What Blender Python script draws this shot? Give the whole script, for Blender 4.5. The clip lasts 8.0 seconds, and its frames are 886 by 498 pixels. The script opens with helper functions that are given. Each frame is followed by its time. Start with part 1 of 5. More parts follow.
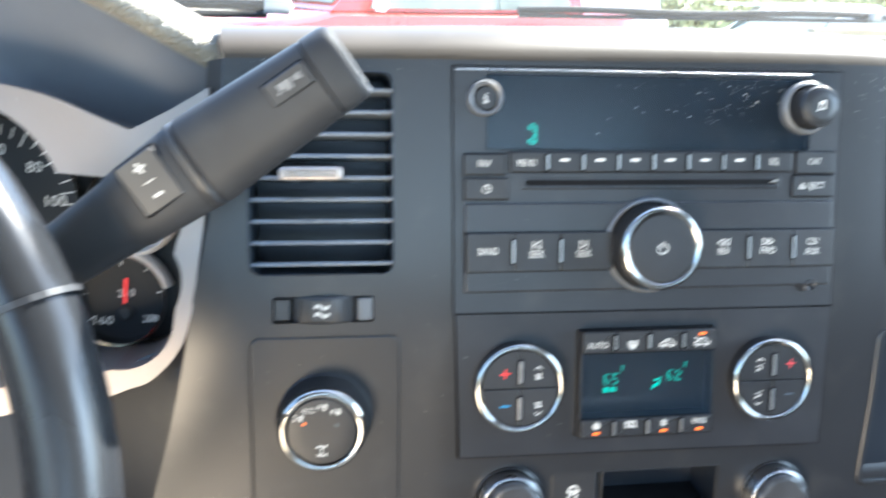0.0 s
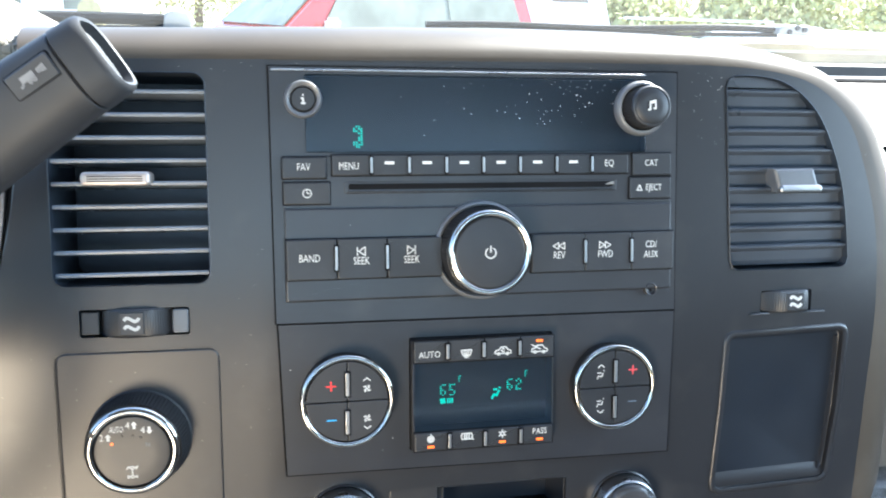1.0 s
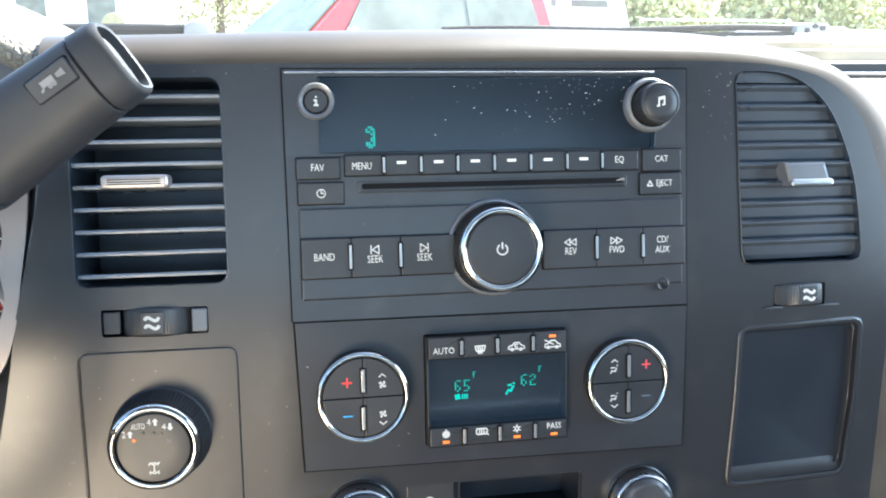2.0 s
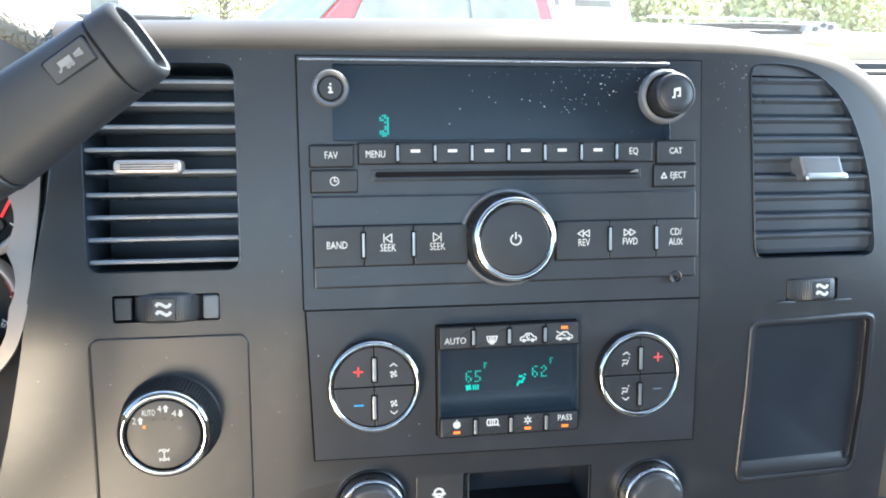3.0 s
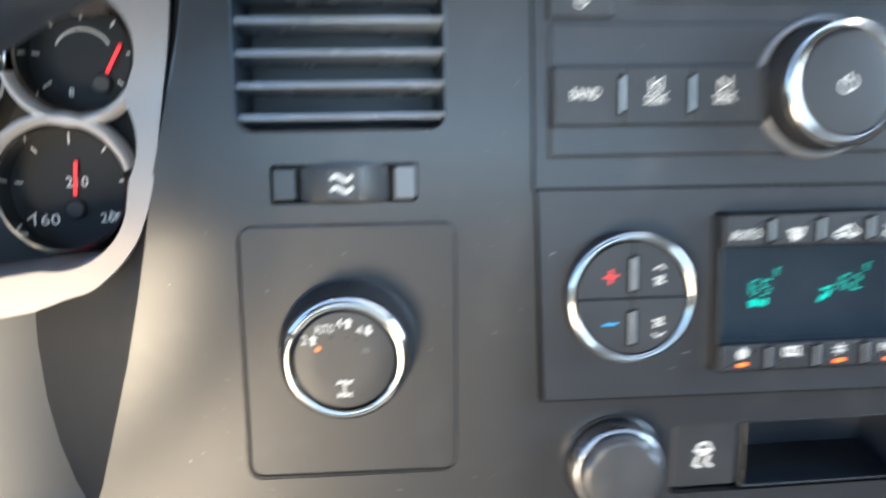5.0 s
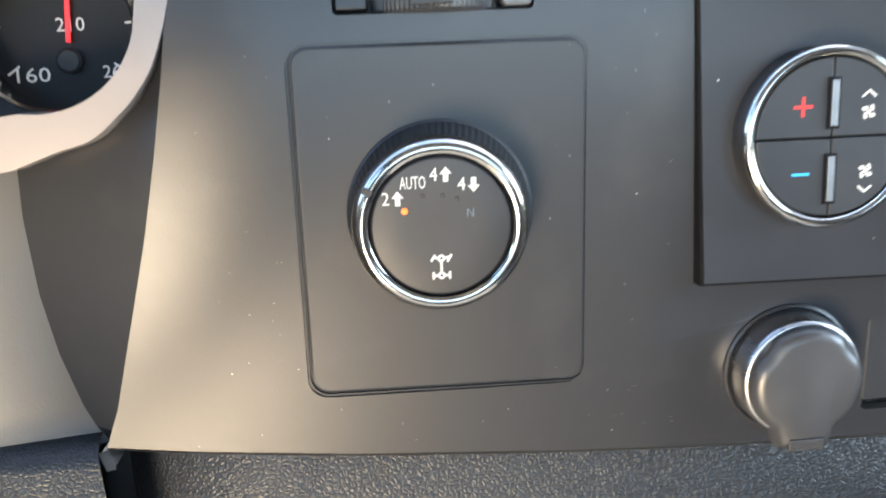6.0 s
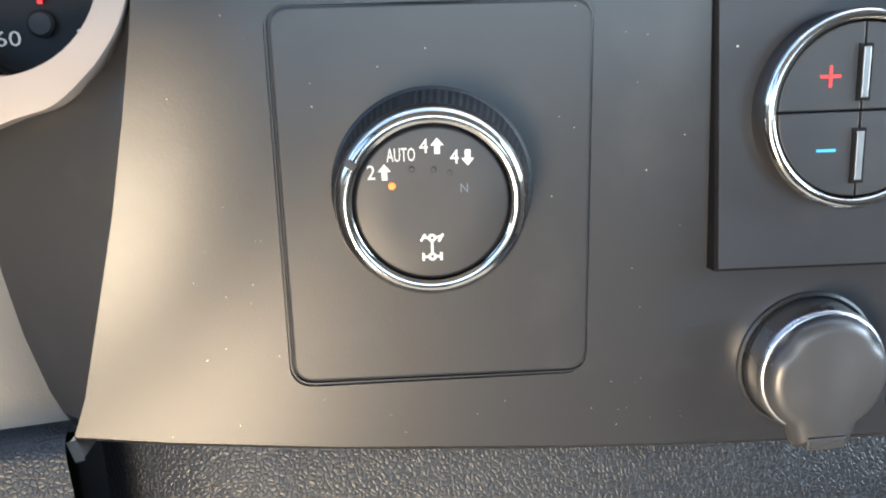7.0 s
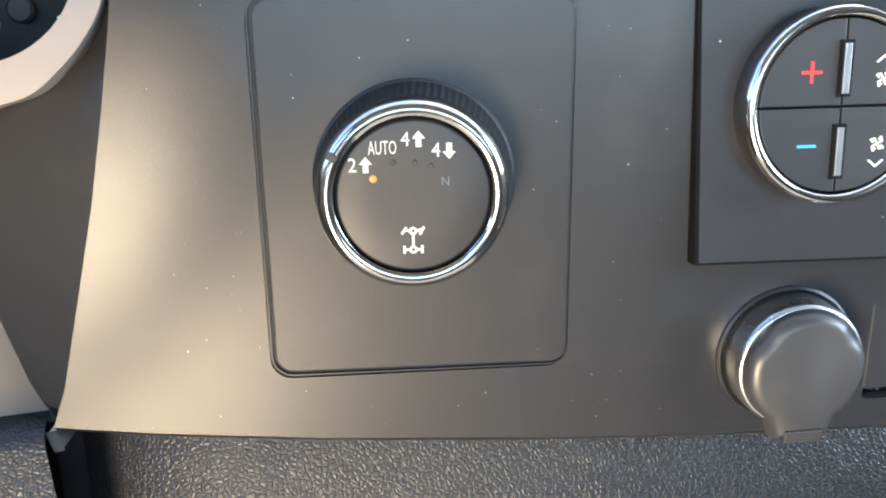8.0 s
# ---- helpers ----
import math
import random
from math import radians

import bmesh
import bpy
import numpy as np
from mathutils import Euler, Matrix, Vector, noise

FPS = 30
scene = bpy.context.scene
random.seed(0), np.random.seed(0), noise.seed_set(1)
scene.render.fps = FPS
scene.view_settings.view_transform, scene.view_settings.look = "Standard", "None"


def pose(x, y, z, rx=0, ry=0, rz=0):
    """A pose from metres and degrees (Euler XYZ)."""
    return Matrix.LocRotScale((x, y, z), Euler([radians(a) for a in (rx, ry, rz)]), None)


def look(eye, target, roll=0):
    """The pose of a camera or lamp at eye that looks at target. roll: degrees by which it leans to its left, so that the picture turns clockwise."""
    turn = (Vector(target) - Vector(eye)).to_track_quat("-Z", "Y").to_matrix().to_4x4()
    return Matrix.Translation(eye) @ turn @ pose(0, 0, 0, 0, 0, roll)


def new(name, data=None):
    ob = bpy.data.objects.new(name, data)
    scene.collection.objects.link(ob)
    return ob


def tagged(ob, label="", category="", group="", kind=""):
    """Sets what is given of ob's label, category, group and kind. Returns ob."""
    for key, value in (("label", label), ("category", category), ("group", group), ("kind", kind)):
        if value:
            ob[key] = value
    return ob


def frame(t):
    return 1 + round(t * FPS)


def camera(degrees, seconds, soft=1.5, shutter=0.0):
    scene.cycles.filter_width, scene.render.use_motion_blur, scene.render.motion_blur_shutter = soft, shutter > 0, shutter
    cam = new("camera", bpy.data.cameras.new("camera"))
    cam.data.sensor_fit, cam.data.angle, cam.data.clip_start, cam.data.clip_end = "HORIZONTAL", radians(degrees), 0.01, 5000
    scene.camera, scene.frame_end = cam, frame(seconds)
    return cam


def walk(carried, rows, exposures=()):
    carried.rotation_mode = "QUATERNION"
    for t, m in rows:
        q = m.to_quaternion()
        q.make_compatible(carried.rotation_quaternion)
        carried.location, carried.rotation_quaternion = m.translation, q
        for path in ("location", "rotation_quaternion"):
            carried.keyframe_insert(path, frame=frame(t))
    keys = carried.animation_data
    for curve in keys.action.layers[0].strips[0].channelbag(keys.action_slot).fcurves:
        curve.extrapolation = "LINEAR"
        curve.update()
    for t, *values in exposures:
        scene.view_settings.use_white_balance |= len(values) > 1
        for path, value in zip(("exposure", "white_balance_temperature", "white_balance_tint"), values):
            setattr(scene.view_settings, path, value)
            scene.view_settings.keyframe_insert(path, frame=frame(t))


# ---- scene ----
cam = camera(54.0, 8.0, soft=1.9, shutter=0.65)

# The dash face leans back; x, y and z below run across it, into it and up along it.
LEAN = 11.0
DASH = pose(0, 0, 1.42, -LEAN)
LOW = DASH @ pose(0, 0, 0, 5.14)      # the face below the radio tips in towards its foot
PATH = [
    (0, (-0.0706, -0.3843, 0.0720), (0.2570, 1.5769, -0.1434), 0.09),
    (0.2, (-0.0560, -0.3843, 0.0738), (0.3152, 1.5723, -0.1105), 0.08),
    (0.5, (-0.0277, -0.3832, 0.0759), (0.3825, 1.5665, -0.0981), -0.04),
    (0.7, (-0.0183, -0.3839, 0.0725), (0.3979, 1.5636, -0.1126), -0.30),
    (1, (-0.0085, -0.3818, 0.0633), (0.4090, 1.5672, -0.1015), -0.53),
    (1.5, (-0.0024, -0.3847, 0.0583), (0.3967, 1.5692, -0.0932), -1.05),
    (2, (-0.0052, -0.3887, 0.0594), (0.3610, 1.5720, -0.0882), -1.42),
    (2.2, (-0.0104, -0.3874, 0.0541), (0.3711, 1.5715, -0.0776), -1.32),
    (3.3, (-0.0107, -0.3846, 0.0573), (0.3512, 1.5762, -0.0980), -0.65),
    (3.5, (-0.0111, -0.3838, 0.0611), (0.3554, 1.5768, -0.0868), -0.57),
    (4, (-0.0055, -0.3873, 0.0613), (0.3551, 1.5745, -0.0857), -0.66),
    (4.2, (-0.0089, -0.3866, 0.0569), (0.3522, 1.5745, -0.0958), -0.80),
    (4.3, (-0.0091, -0.3839, 0.0551), (0.3269, 1.5805, -0.1123), -0.82),
    (4.5, (-0.0251, -0.3627, 0.0422), (0.2694, 1.6065, -0.1465), -0.85),
    (4.7, (-0.0419, -0.3230, 0.0295), (0.2154, 1.6497, -0.1766), -0.83),
    (4.8, (-0.0498, -0.3025, 0.0265), (0.2038, 1.6690, -0.1946), -0.82),
    (5, (-0.0632, -0.2654, 0.0151), (0.1808, 1.7046, -0.2292), -0.99),
    (5.2, (-0.0740, -0.2423, 0.0042), (0.1659, 1.7250, -0.2642), -1.00),
    (6.3, (-0.0812, -0.1849, -0.0253), (0.1120, 1.7759, -0.3685), -2.93),
    (6.5, (-0.0800, -0.1807, -0.0254), (0.1032, 1.7813, -0.3674), -2.73),
    (7, (-0.0759, -0.1797, -0.0261), (0.1073, 1.7765, -0.3997), -2.00),
    (7.5, (-0.0743, -0.1788, -0.0237), (0.1049, 1.7737, -0.4181), -1.77),
    (8, (-0.0745, -0.1795, -0.0246), (0.1355, 1.7673, -0.4320), -1.45),
]
walk(cam, [(t, DASH @ look(eye, target, roll)) for t, eye, target, roll in PATH],
     exposures=[(0, 3.15, 5900, 6), (0.4, 3.05, 5900, 6), (1, 2.92, 5900, 6), (2.2, 2.90, 5900, 6), (3.3, 3.08, 5900, 6), (4.3, 3.12, 5900, 6), (5.2, 3.45, 6050, 6), (6.3, 3.55, 6450, 8), (8, 3.55, 6450, 8)])

# ---- light ----
SUN_AZ, SUN_EL = 58.0, 47.0           # degrees from straight ahead towards the passenger, and above the horizon
world = bpy.data.worlds.new("sky")
scene.world = world
world.use_nodes = True
sky = world.node_tree.nodes.new("ShaderNodeTexSky")
sky.sky_type, sky.sun_disc = "NISHITA", False
sky.sun_elevation, sky.sun_rotation = radians(SUN_EL), radians(SUN_AZ)
world.node_tree.links.new(sky.outputs[0], world.node_tree.nodes["Background"].inputs[0])
world.node_tree.nodes["Background"].inputs[1].default_value = 0.13

to_sun = Vector((math.sin(radians(SUN_AZ)) * math.cos(radians(SUN_EL)), math.cos(radians(SUN_AZ)) * math.cos(radians(SUN_EL)), math.sin(radians(SUN_EL))))
sun = new("sun", bpy.data.lights.new("sun", "SUN"))
sun.data.energy, sun.data.angle, sun.data.color = 5.0, radians(0.5), (1.0, 0.93, 0.82)
sun.matrix_world = look((0, 0, 30), Vector((0, 0, 30)) - to_sun)


def area_lamp(name, at, aim, wide, high, watts, colour):
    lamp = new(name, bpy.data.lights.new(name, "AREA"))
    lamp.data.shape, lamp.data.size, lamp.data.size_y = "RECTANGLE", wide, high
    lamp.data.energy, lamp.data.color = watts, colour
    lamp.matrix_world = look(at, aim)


# unseen lamps added: warm and cool fills, and sky at the passenger's window
# warm fill set where the left trim mirrors it as a glow
area_lamp("door_daylight", (-0.71, -1.44, 0.93), (-0.12, 0.0, 1.32), 0.42, 0.64, 5.2, (1.0, 0.78, 0.53))
area_lamp("window_daylight", (1.03, -0.40, 1.68), (0.1, 0.0, 1.42), 0.44, 0.5, 1.5, (0.70, 0.86, 1.0))
# warm fill added behind the driver, with no opening known there
area_lamp("rear_daylight", (-0.66, -1.77, 0.84), (-0.10, 0.0, 1.30), 0.36, 0.42, 0.8, (1.0, 0.67, 0.37))
# cool fill added for the bluish veil on the upper dash
area_lamp("rear_window_daylight", (0.15, -1.77, 1.75), (0.10, 0.0, 1.52), 1.3, 0.44, 0.35, (0.58, 0.80, 1.0))

# ---- materials ----


def material(name, colour, rough=0.5, metal=0.0, grain=0.0, size=0.001, kind="noise", mottle=0.15, patch=0.03, dust=0.0, emit=None, glow=0.0, coat=0.0, dust_size=0.0045, gloss=0.5, alpha=1.0):
    m = bpy.data.materials.new(name)
    m.use_nodes = True
    t = m.node_tree
    n, link = t.nodes, t.links.new
    b = n["Principled BSDF"]
    b.inputs["Roughness"].default_value, b.inputs["Metallic"].default_value = rough, metal
    b.inputs["Specular IOR Level"].default_value = gloss
    b.inputs["Coat Weight"].default_value, b.inputs["Alpha"].default_value = coat, alpha
    if emit:
        b.inputs["Emission Color"].default_value, b.inputs["Emission Strength"].default_value = (*emit, 1), glow * 0.25
    at = n.new("ShaderNodeTexCoord").outputs["Object"]

    def noise_at(scale, detail=3.0):
        x = n.new("ShaderNodeTexNoise")
        x.inputs["Scale"].default_value, x.inputs["Detail"].default_value = scale, detail
        link(at, x.inputs["Vector"])
        return x.outputs["Fac"]

    def ramp(value, low, high, a, c):
        x = n.new("ShaderNodeMapRange")
        for k, v in zip(("From Min", "From Max", "To Min", "To Max"), (low, high, a, c)):
            x.inputs[k].default_value = v
        link(value, x.inputs["Value"])
        return x.outputs["Result"]

    def mix(fac, a, c):
        x = n.new("ShaderNodeMix")
        x.data_type = "RGBA"
        link(fac, x.inputs[0])
        for k, v in ((6, a), (7, c)):
            if isinstance(v, tuple):
                x.inputs[k].default_value = (*v, 1)
            else:
                link(v, x.inputs[k])
        return x.outputs[2]
    dark, light = tuple(c * (1 - mottle) for c in colour), tuple(min(1, c * (1 + mottle)) for c in colour)
    paint = mix(ramp(noise_at(1 / patch, 4), 0.3, 0.7, 0, 1), dark, light)
    link(ramp(noise_at(0.37 / patch, 5), 0.3, 0.7, max(0.02, rough - 0.12 * mottle / 0.15), rough + 0.10 * mottle / 0.15), b.inputs["Roughness"])
    if dust:
        v = n.new("ShaderNodeTexVoronoi")
        v.inputs["Scale"].default_value = 1 / dust_size
        link(at, v.inputs["Vector"])
        sep = n.new("ShaderNodeSeparateColor")
        link(v.outputs["Color"], sep.inputs[0])
        size_of = n.new("ShaderNodeMath")
        size_of.operation, size_of.inputs[1].default_value = "MULTIPLY_ADD", -0.045
        link(sep.outputs[1], size_of.inputs[0]), link(v.outputs["Distance"], size_of.inputs[2])
        near = ramp(size_of.outputs[0], 0.0, 0.022, 1, 0)
        some = ramp(sep.outputs[0], 1 - dust, 1 - dust + 0.01, 0, 1)
        field = ramp(noise_at(16, 2), 0.46, 0.60, 0, 1)
        mult = n.new("ShaderNodeMath")
        mult.operation = "MULTIPLY"
        link(near, mult.inputs[0]), link(some, mult.inputs[1])
        both = n.new("ShaderNodeMath")
        both.operation = "MULTIPLY"
        link(mult.outputs[0], both.inputs[0]), link(field, both.inputs[1])
        smear = ramp(noise_at(45, 7), 0.56, 0.8, 0, 0.035)
        paint = mix(smear, paint, (0.35, 0.33, 0.30))
        paint = mix(both.outputs[0], paint, (0.75, 0.73, 0.68))
    link(paint, b.inputs["Base Color"])
    if grain:
        if kind == "noise":
            h = noise_at(1 / size, 2)
        else:
            v = n.new("ShaderNodeTexVoronoi")
            v.feature = "DISTANCE_TO_EDGE" if kind == "leather" else "F1"
            v.inputs["Scale"].default_value = 1 / size
            warp = n.new("ShaderNodeTexNoise")
            warp.inputs["Scale"].default_value = 0.5 / size
            link(at, warp.inputs["Vector"])
            off = n.new("ShaderNodeVectorMath")
            off.operation = "MULTIPLY_ADD"
            off.inputs[1].default_value = (size, size, size)
            link(warp.outputs["Color"], off.inputs[0]), link(at, off.inputs[2])
            link(off.outputs[0], v.inputs["Vector"])
            h = v.outputs["Distance"]
            if kind == "leather":
                h = ramp(h, 0.0, 0.22, 0, 1)
        bump = n.new("ShaderNodeBump")
        bump.inputs["Strength"].default_value, bump.inputs["Distance"].default_value = grain, size * 0.35
        link(h, bump.inputs["Height"])
        link(bump.outputs[0], b.inputs["Normal"])
    return m


TRIM = material("charcoal_trim", (0.017, 0.018, 0.021), 0.33, grain=0.045, size=0.0007, kind="pebble", patch=0.05, mottle=0.05, dust=0.07)
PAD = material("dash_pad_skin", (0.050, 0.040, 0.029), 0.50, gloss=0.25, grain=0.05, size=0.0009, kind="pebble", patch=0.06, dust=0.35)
# Same skin as PAD, lightened to stand in for sun on the passenger side.
PADSIDE = material("sunlit_side_skin", (0.075, 0.068, 0.058), 0.42, grain=0.22, size=0.0011, kind="pebble", patch=0.06, dust=0.35)
RADIO = material("radio_plastic", (0.018, 0.019, 0.023), 0.36, grain=0.10, size=0.0005, patch=0.04, dust=0.06)
BUTTON = material("button_plastic", (0.016, 0.017, 0.020), 0.44, grain=0.08, size=0.0004, patch=0.02, dust=0.04)
BLACK = material("black_plastic", (0.012, 0.012, 0.013), 0.5, patch=0.02)
# Blue in this dark plastic stands in for haze inside the vents.
DUCT = material("hazed_duct_plastic", (0.018, 0.025, 0.036), 0.45, patch=0.02)
# Near-black: shade in gaps, grooves and slots put into colour.
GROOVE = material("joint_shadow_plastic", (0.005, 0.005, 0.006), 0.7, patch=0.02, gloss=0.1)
VENT = material("vent_plastic", (0.085, 0.094, 0.108), 0.34, grain=0.1, size=0.0006, patch=0.03, dust=0.06)
# Blue base stands in for sky and haze reflected in the glass.
GLASS = material("smoked_display_glass", (0.010, 0.020, 0.034), 0.2, patch=0.03, mottle=0.1, dust=0.08, dust_size=0.003, alpha=0.52)
LAMPGLASS = material("lamp_glass", (0.2, 0.22, 0.24), 0.1, patch=0.1)
CHROME = material("chrome", (0.47, 0.46, 0.44), 0.13, 1.0, patch=0.01, mottle=0.05)
BARS = material("satin_key_bar", (0.34, 0.34, 0.34), 0.38, 1.0, patch=0.01, mottle=0.08)
DULL = material("dull_silver_collar", (0.115, 0.12, 0.128), 0.42, 0.2, patch=0.01, mottle=0.08)
# Warm tint stands in for a warm reflection on the silver tab.
TABSILVER = material("warm_lit_tab", (0.46, 0.41, 0.38), 0.42, 0.7, patch=0.01, mottle=0.08)
SATIN = material("satin_silver", (0.46, 0.46, 0.47), 0.30, 1.0, patch=0.01, mottle=0.08)
# Paler than the bezel silver: light on the deep ring put into colour.
DIALRING = material("lit_silver_dial_ring", (0.62, 0.62, 0.63), 0.35, 0.35, patch=0.01, mottle=0.05)
SILVER = material("silver_bezel_paint", (0.25, 0.225, 0.215), 0.38, 0.5, grain=0.05, size=0.0004, patch=0.05, mottle=0.05)
WHITE = material("white_legend", (0.50, 0.50, 0.48), 0.5, emit=(1, 0.98, 0.94), glow=0.08, mottle=0.04)
RED = material("red_legend", (0.75, 0.03, 0.03), 0.5, emit=(1, 0.03, 0.02), glow=0.10, mottle=0.04)
# The passenger's plus and minus are dimmer than the driver's.
DIMRED = material("dim_red_legend", (0.55, 0.06, 0.07), 0.5, emit=(1, 0.06, 0.06), glow=0.06, mottle=0.04)
DIMBLUE = material("dim_blue_legend", (0.09, 0.12, 0.16), 0.5, mottle=0.04)
BLUE = material("blue_legend", (0.03, 0.32, 0.62), 0.5, emit=(0.02, 0.35, 0.8), glow=0.07, mottle=0.04)
TEAL = material("teal_segments", (0.02, 0.5, 0.40), 0.5, emit=(0.01, 0.55, 0.40), glow=1.25, mottle=0.04)
AMBER = material("amber_lamp", (0.8, 0.16, 0.02), 0.4, emit=(1.0, 0.15, 0.01), glow=0.5, mottle=0.04)
NEEDLE = material("red_needle", (0.8, 0.03, 0.03), 0.4, emit=(1, 0.02, 0.03), glow=0.35, mottle=0.04)
DIAL = material("gauge_face", (0.008, 0.009, 0.011), 0.5, patch=0.03, gloss=0.25)
LEATHER = material("black_grained_leather", (0.010, 0.011, 0.013), 0.32, gloss=0.5, grain=0.30, size=0.0013, kind="leather", patch=0.08, mottle=0.2)
# Lighter than the dash top: sun on the hood put into its colour.
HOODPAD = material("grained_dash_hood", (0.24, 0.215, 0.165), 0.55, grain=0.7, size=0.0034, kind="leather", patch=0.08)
# Blue-grey is lifted to stand in for haze under the hood.
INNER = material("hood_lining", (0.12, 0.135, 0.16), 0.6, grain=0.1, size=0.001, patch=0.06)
GRIP = material("shifter_plastic", (0.024, 0.025, 0.028), 0.55, gloss=0.35, grain=0.15, size=0.0006, patch=0.03, dust=0.03)
CAPGREY = material("grey_cap_and_glint", (0.20, 0.20, 0.19), 0.6, patch=0.03)
# Paler than VENT: light caught on the slat edges put into colour.
SLAT = material("lit_vent_slat", (0.14, 0.165, 0.20), 0.32, grain=0.06, size=0.0006, patch=0.03, mottle=0.1)
# Blue-grey stands in for haze over the right vent.
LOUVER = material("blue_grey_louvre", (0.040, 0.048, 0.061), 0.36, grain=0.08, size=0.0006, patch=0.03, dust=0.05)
COVER = material("grey_satin_cover", (0.036, 0.036, 0.038), 0.34, grain=0.06, size=0.0005, patch=0.02, dust=0.05)
BEIGE = material("beige_painted_steel", (0.30, 0.26, 0.14), 0.6, patch=0.2)
# Near-black navy: shade and blue reflections in the recesses put into colour.
LINING = material("shaded_recess_lining", (0.007, 0.010, 0.016), 0.42, grain=0.05, size=0.0006, patch=0.03)
FAINT = material("faint_grey_legend", (0.17, 0.175, 0.185), 0.5, mottle=0.05)
ENDCAP = material("grey_lever_button", (0.10, 0.105, 0.115), 0.3, patch=0.01)
RUBBER = material("rubber", (0.02, 0.02, 0.02), 0.65, grain=0.2, size=0.001, patch=0.03)
DOORTRIM = material("black_door_trim", (0.014, 0.014, 0.015), 0.6, grain=0.2, size=0.002, patch=0.2)
CABIN = material("cabin_cloth", (0.075, 0.075, 0.075), 0.85, grain=0.3, size=0.003, patch=0.2)
WHEELSKIN = material("steering_wheel_leather", (0.016, 0.017, 0.019), 0.22, gloss=0.4, grain=0.08, size=0.0010, kind="leather", patch=0.04)
ASPHALT = material("parking_concrete", (0.34, 0.33, 0.31), 0.9, grain=0.6, size=0.01, patch=1.5)
REDPAINT = material("red_car_paint", (0.42, 0.022, 0.014), 0.25, coat=0.6, patch=0.8, mottle=0.06)
WHITEPAINT = material("white_car_paint", (0.78, 0.78, 0.77), 0.3, coat=0.5, patch=0.8, mottle=0.04)
SILVERPAINT = material("silver_car_paint", (0.52, 0.53, 0.55), 0.3, 0.4, coat=0.5, patch=0.8, mottle=0.05)
# Pale grey-green stands in for haze over the distant windows.
CARGLASS = material("car_window_glass", (0.16, 0.17, 0.14), 0.3, gloss=0.2, patch=0.5, mottle=0.3)
BARK = material("bark", (0.14, 0.10, 0.07), 0.9, grain=0.8, size=0.03, patch=0.2, mottle=0.3)
LEAF = material("tree_leaves", (0.40, 0.40, 0.19), 0.6, patch=0.8, mottle=0.2)
SIDING = material("pale_siding", (0.66, 0.56, 0.42), 0.8, patch=0.6, mottle=0.08)
ROOFING = material("roof_shingle", (0.16, 0.14, 0.13), 0.9, grain=0.4, size=0.05, patch=0.5)
TAN = material("tan_cowl_paint", (0.34, 0.28, 0.19), 0.7, patch=0.05, mottle=0.25)
DUST = material("pale_dust", (0.48, 0.46, 0.42), 0.9, mottle=0.1)
WIPER = material("weathered_wiper_black", (0.016, 0.015, 0.014), 0.7, gloss=0.2, patch=0.04)
COWL = material("cowl_plastic", (0.06, 0.055, 0.05), 0.7, grain=0.3, size=0.002, patch=0.08)

# ---- building helpers ----


def rrect(x0, z0, x1, z1, r=0.0, n=5):
    """A rounded rectangle as a loop of (x, z), anticlockwise seen from the cabin."""
    if r <= 0:
        return [(x0, z0), (x1, z0), (x1, z1), (x0, z1)]
    out = []
    for cx, cz, a in ((x1 - r, z0 + r, -90), (x1 - r, z1 - r, 0), (x0 + r, z1 - r, 90), (x0 + r, z0 + r, 180)):
        out += [(cx + r * math.cos(radians(a + 90 * k / n)), cz + r * math.sin(radians(a + 90 * k / n))) for k in range(n + 1)]
    return out


def circle(cx, cz, r, n=48):
    return [(cx + r * math.cos(2 * math.pi * k / n), cz + r * math.sin(2 * math.pi * k / n)) for k in range(n)]


def inset(loop, d):
    """The loop moved inwards by d."""
    out, n = [], len(loop)
    for i in range(n):
        p, q, s = Vector(loop[i - 1]), Vector(loop[i]), Vector(loop[(i + 1) % n])
        a, b = (q - p), (s - q)
        if a.length < 1e-9 or b.length < 1e-9:
            a = b = s - p
        na, nb = Vector((-a.y, a.x)).normalized(), Vector((-b.y, b.x)).normalized()
        m = na + nb
        m = m / max(0.35, m.dot(na)) if m.length > 1e-6 else na
        out.append(tuple(q + m * d))
    return out


def loft(bm, rings, cap_first=False, cap_last=True, closed=True):
    """Skins rings of 3D points of equal count."""
    rows = [[bm.verts.new(p) for p in ring] for ring in rings]
    n = len(rows[0])
    for a, b in zip(rows, rows[1:]):
        for i in range(n if closed else n - 1):
            j = (i + 1) % n
            bm.faces.new((a[i], a[j], b[j], b[i]))
    if cap_first:
        bm.faces.new(list(reversed(rows[0])))
    if cap_last:
        bm.faces.new(rows[-1])
    return rows


def prism(loop, back, front, bevel=0.0, bm=None, cap_back=False):
    """A loop of the face pushed from depth back to depth front (towards the cabin), with a rounded front edge."""
    bm = bm or bmesh.new()
    rings = [[(x, back, z) for x, z in loop]]
    if bevel:
        for k in range(4):
            a = radians(30 * k)
            rings.append([(x, front + bevel * (1 - math.sin(a)), z) for x, z in inset(loop, bevel * (1 - math.cos(a)))])
    else:
        rings.append([(x, front, z) for x, z in loop])
    loft(bm, rings, cap_first=cap_back)
    return bm


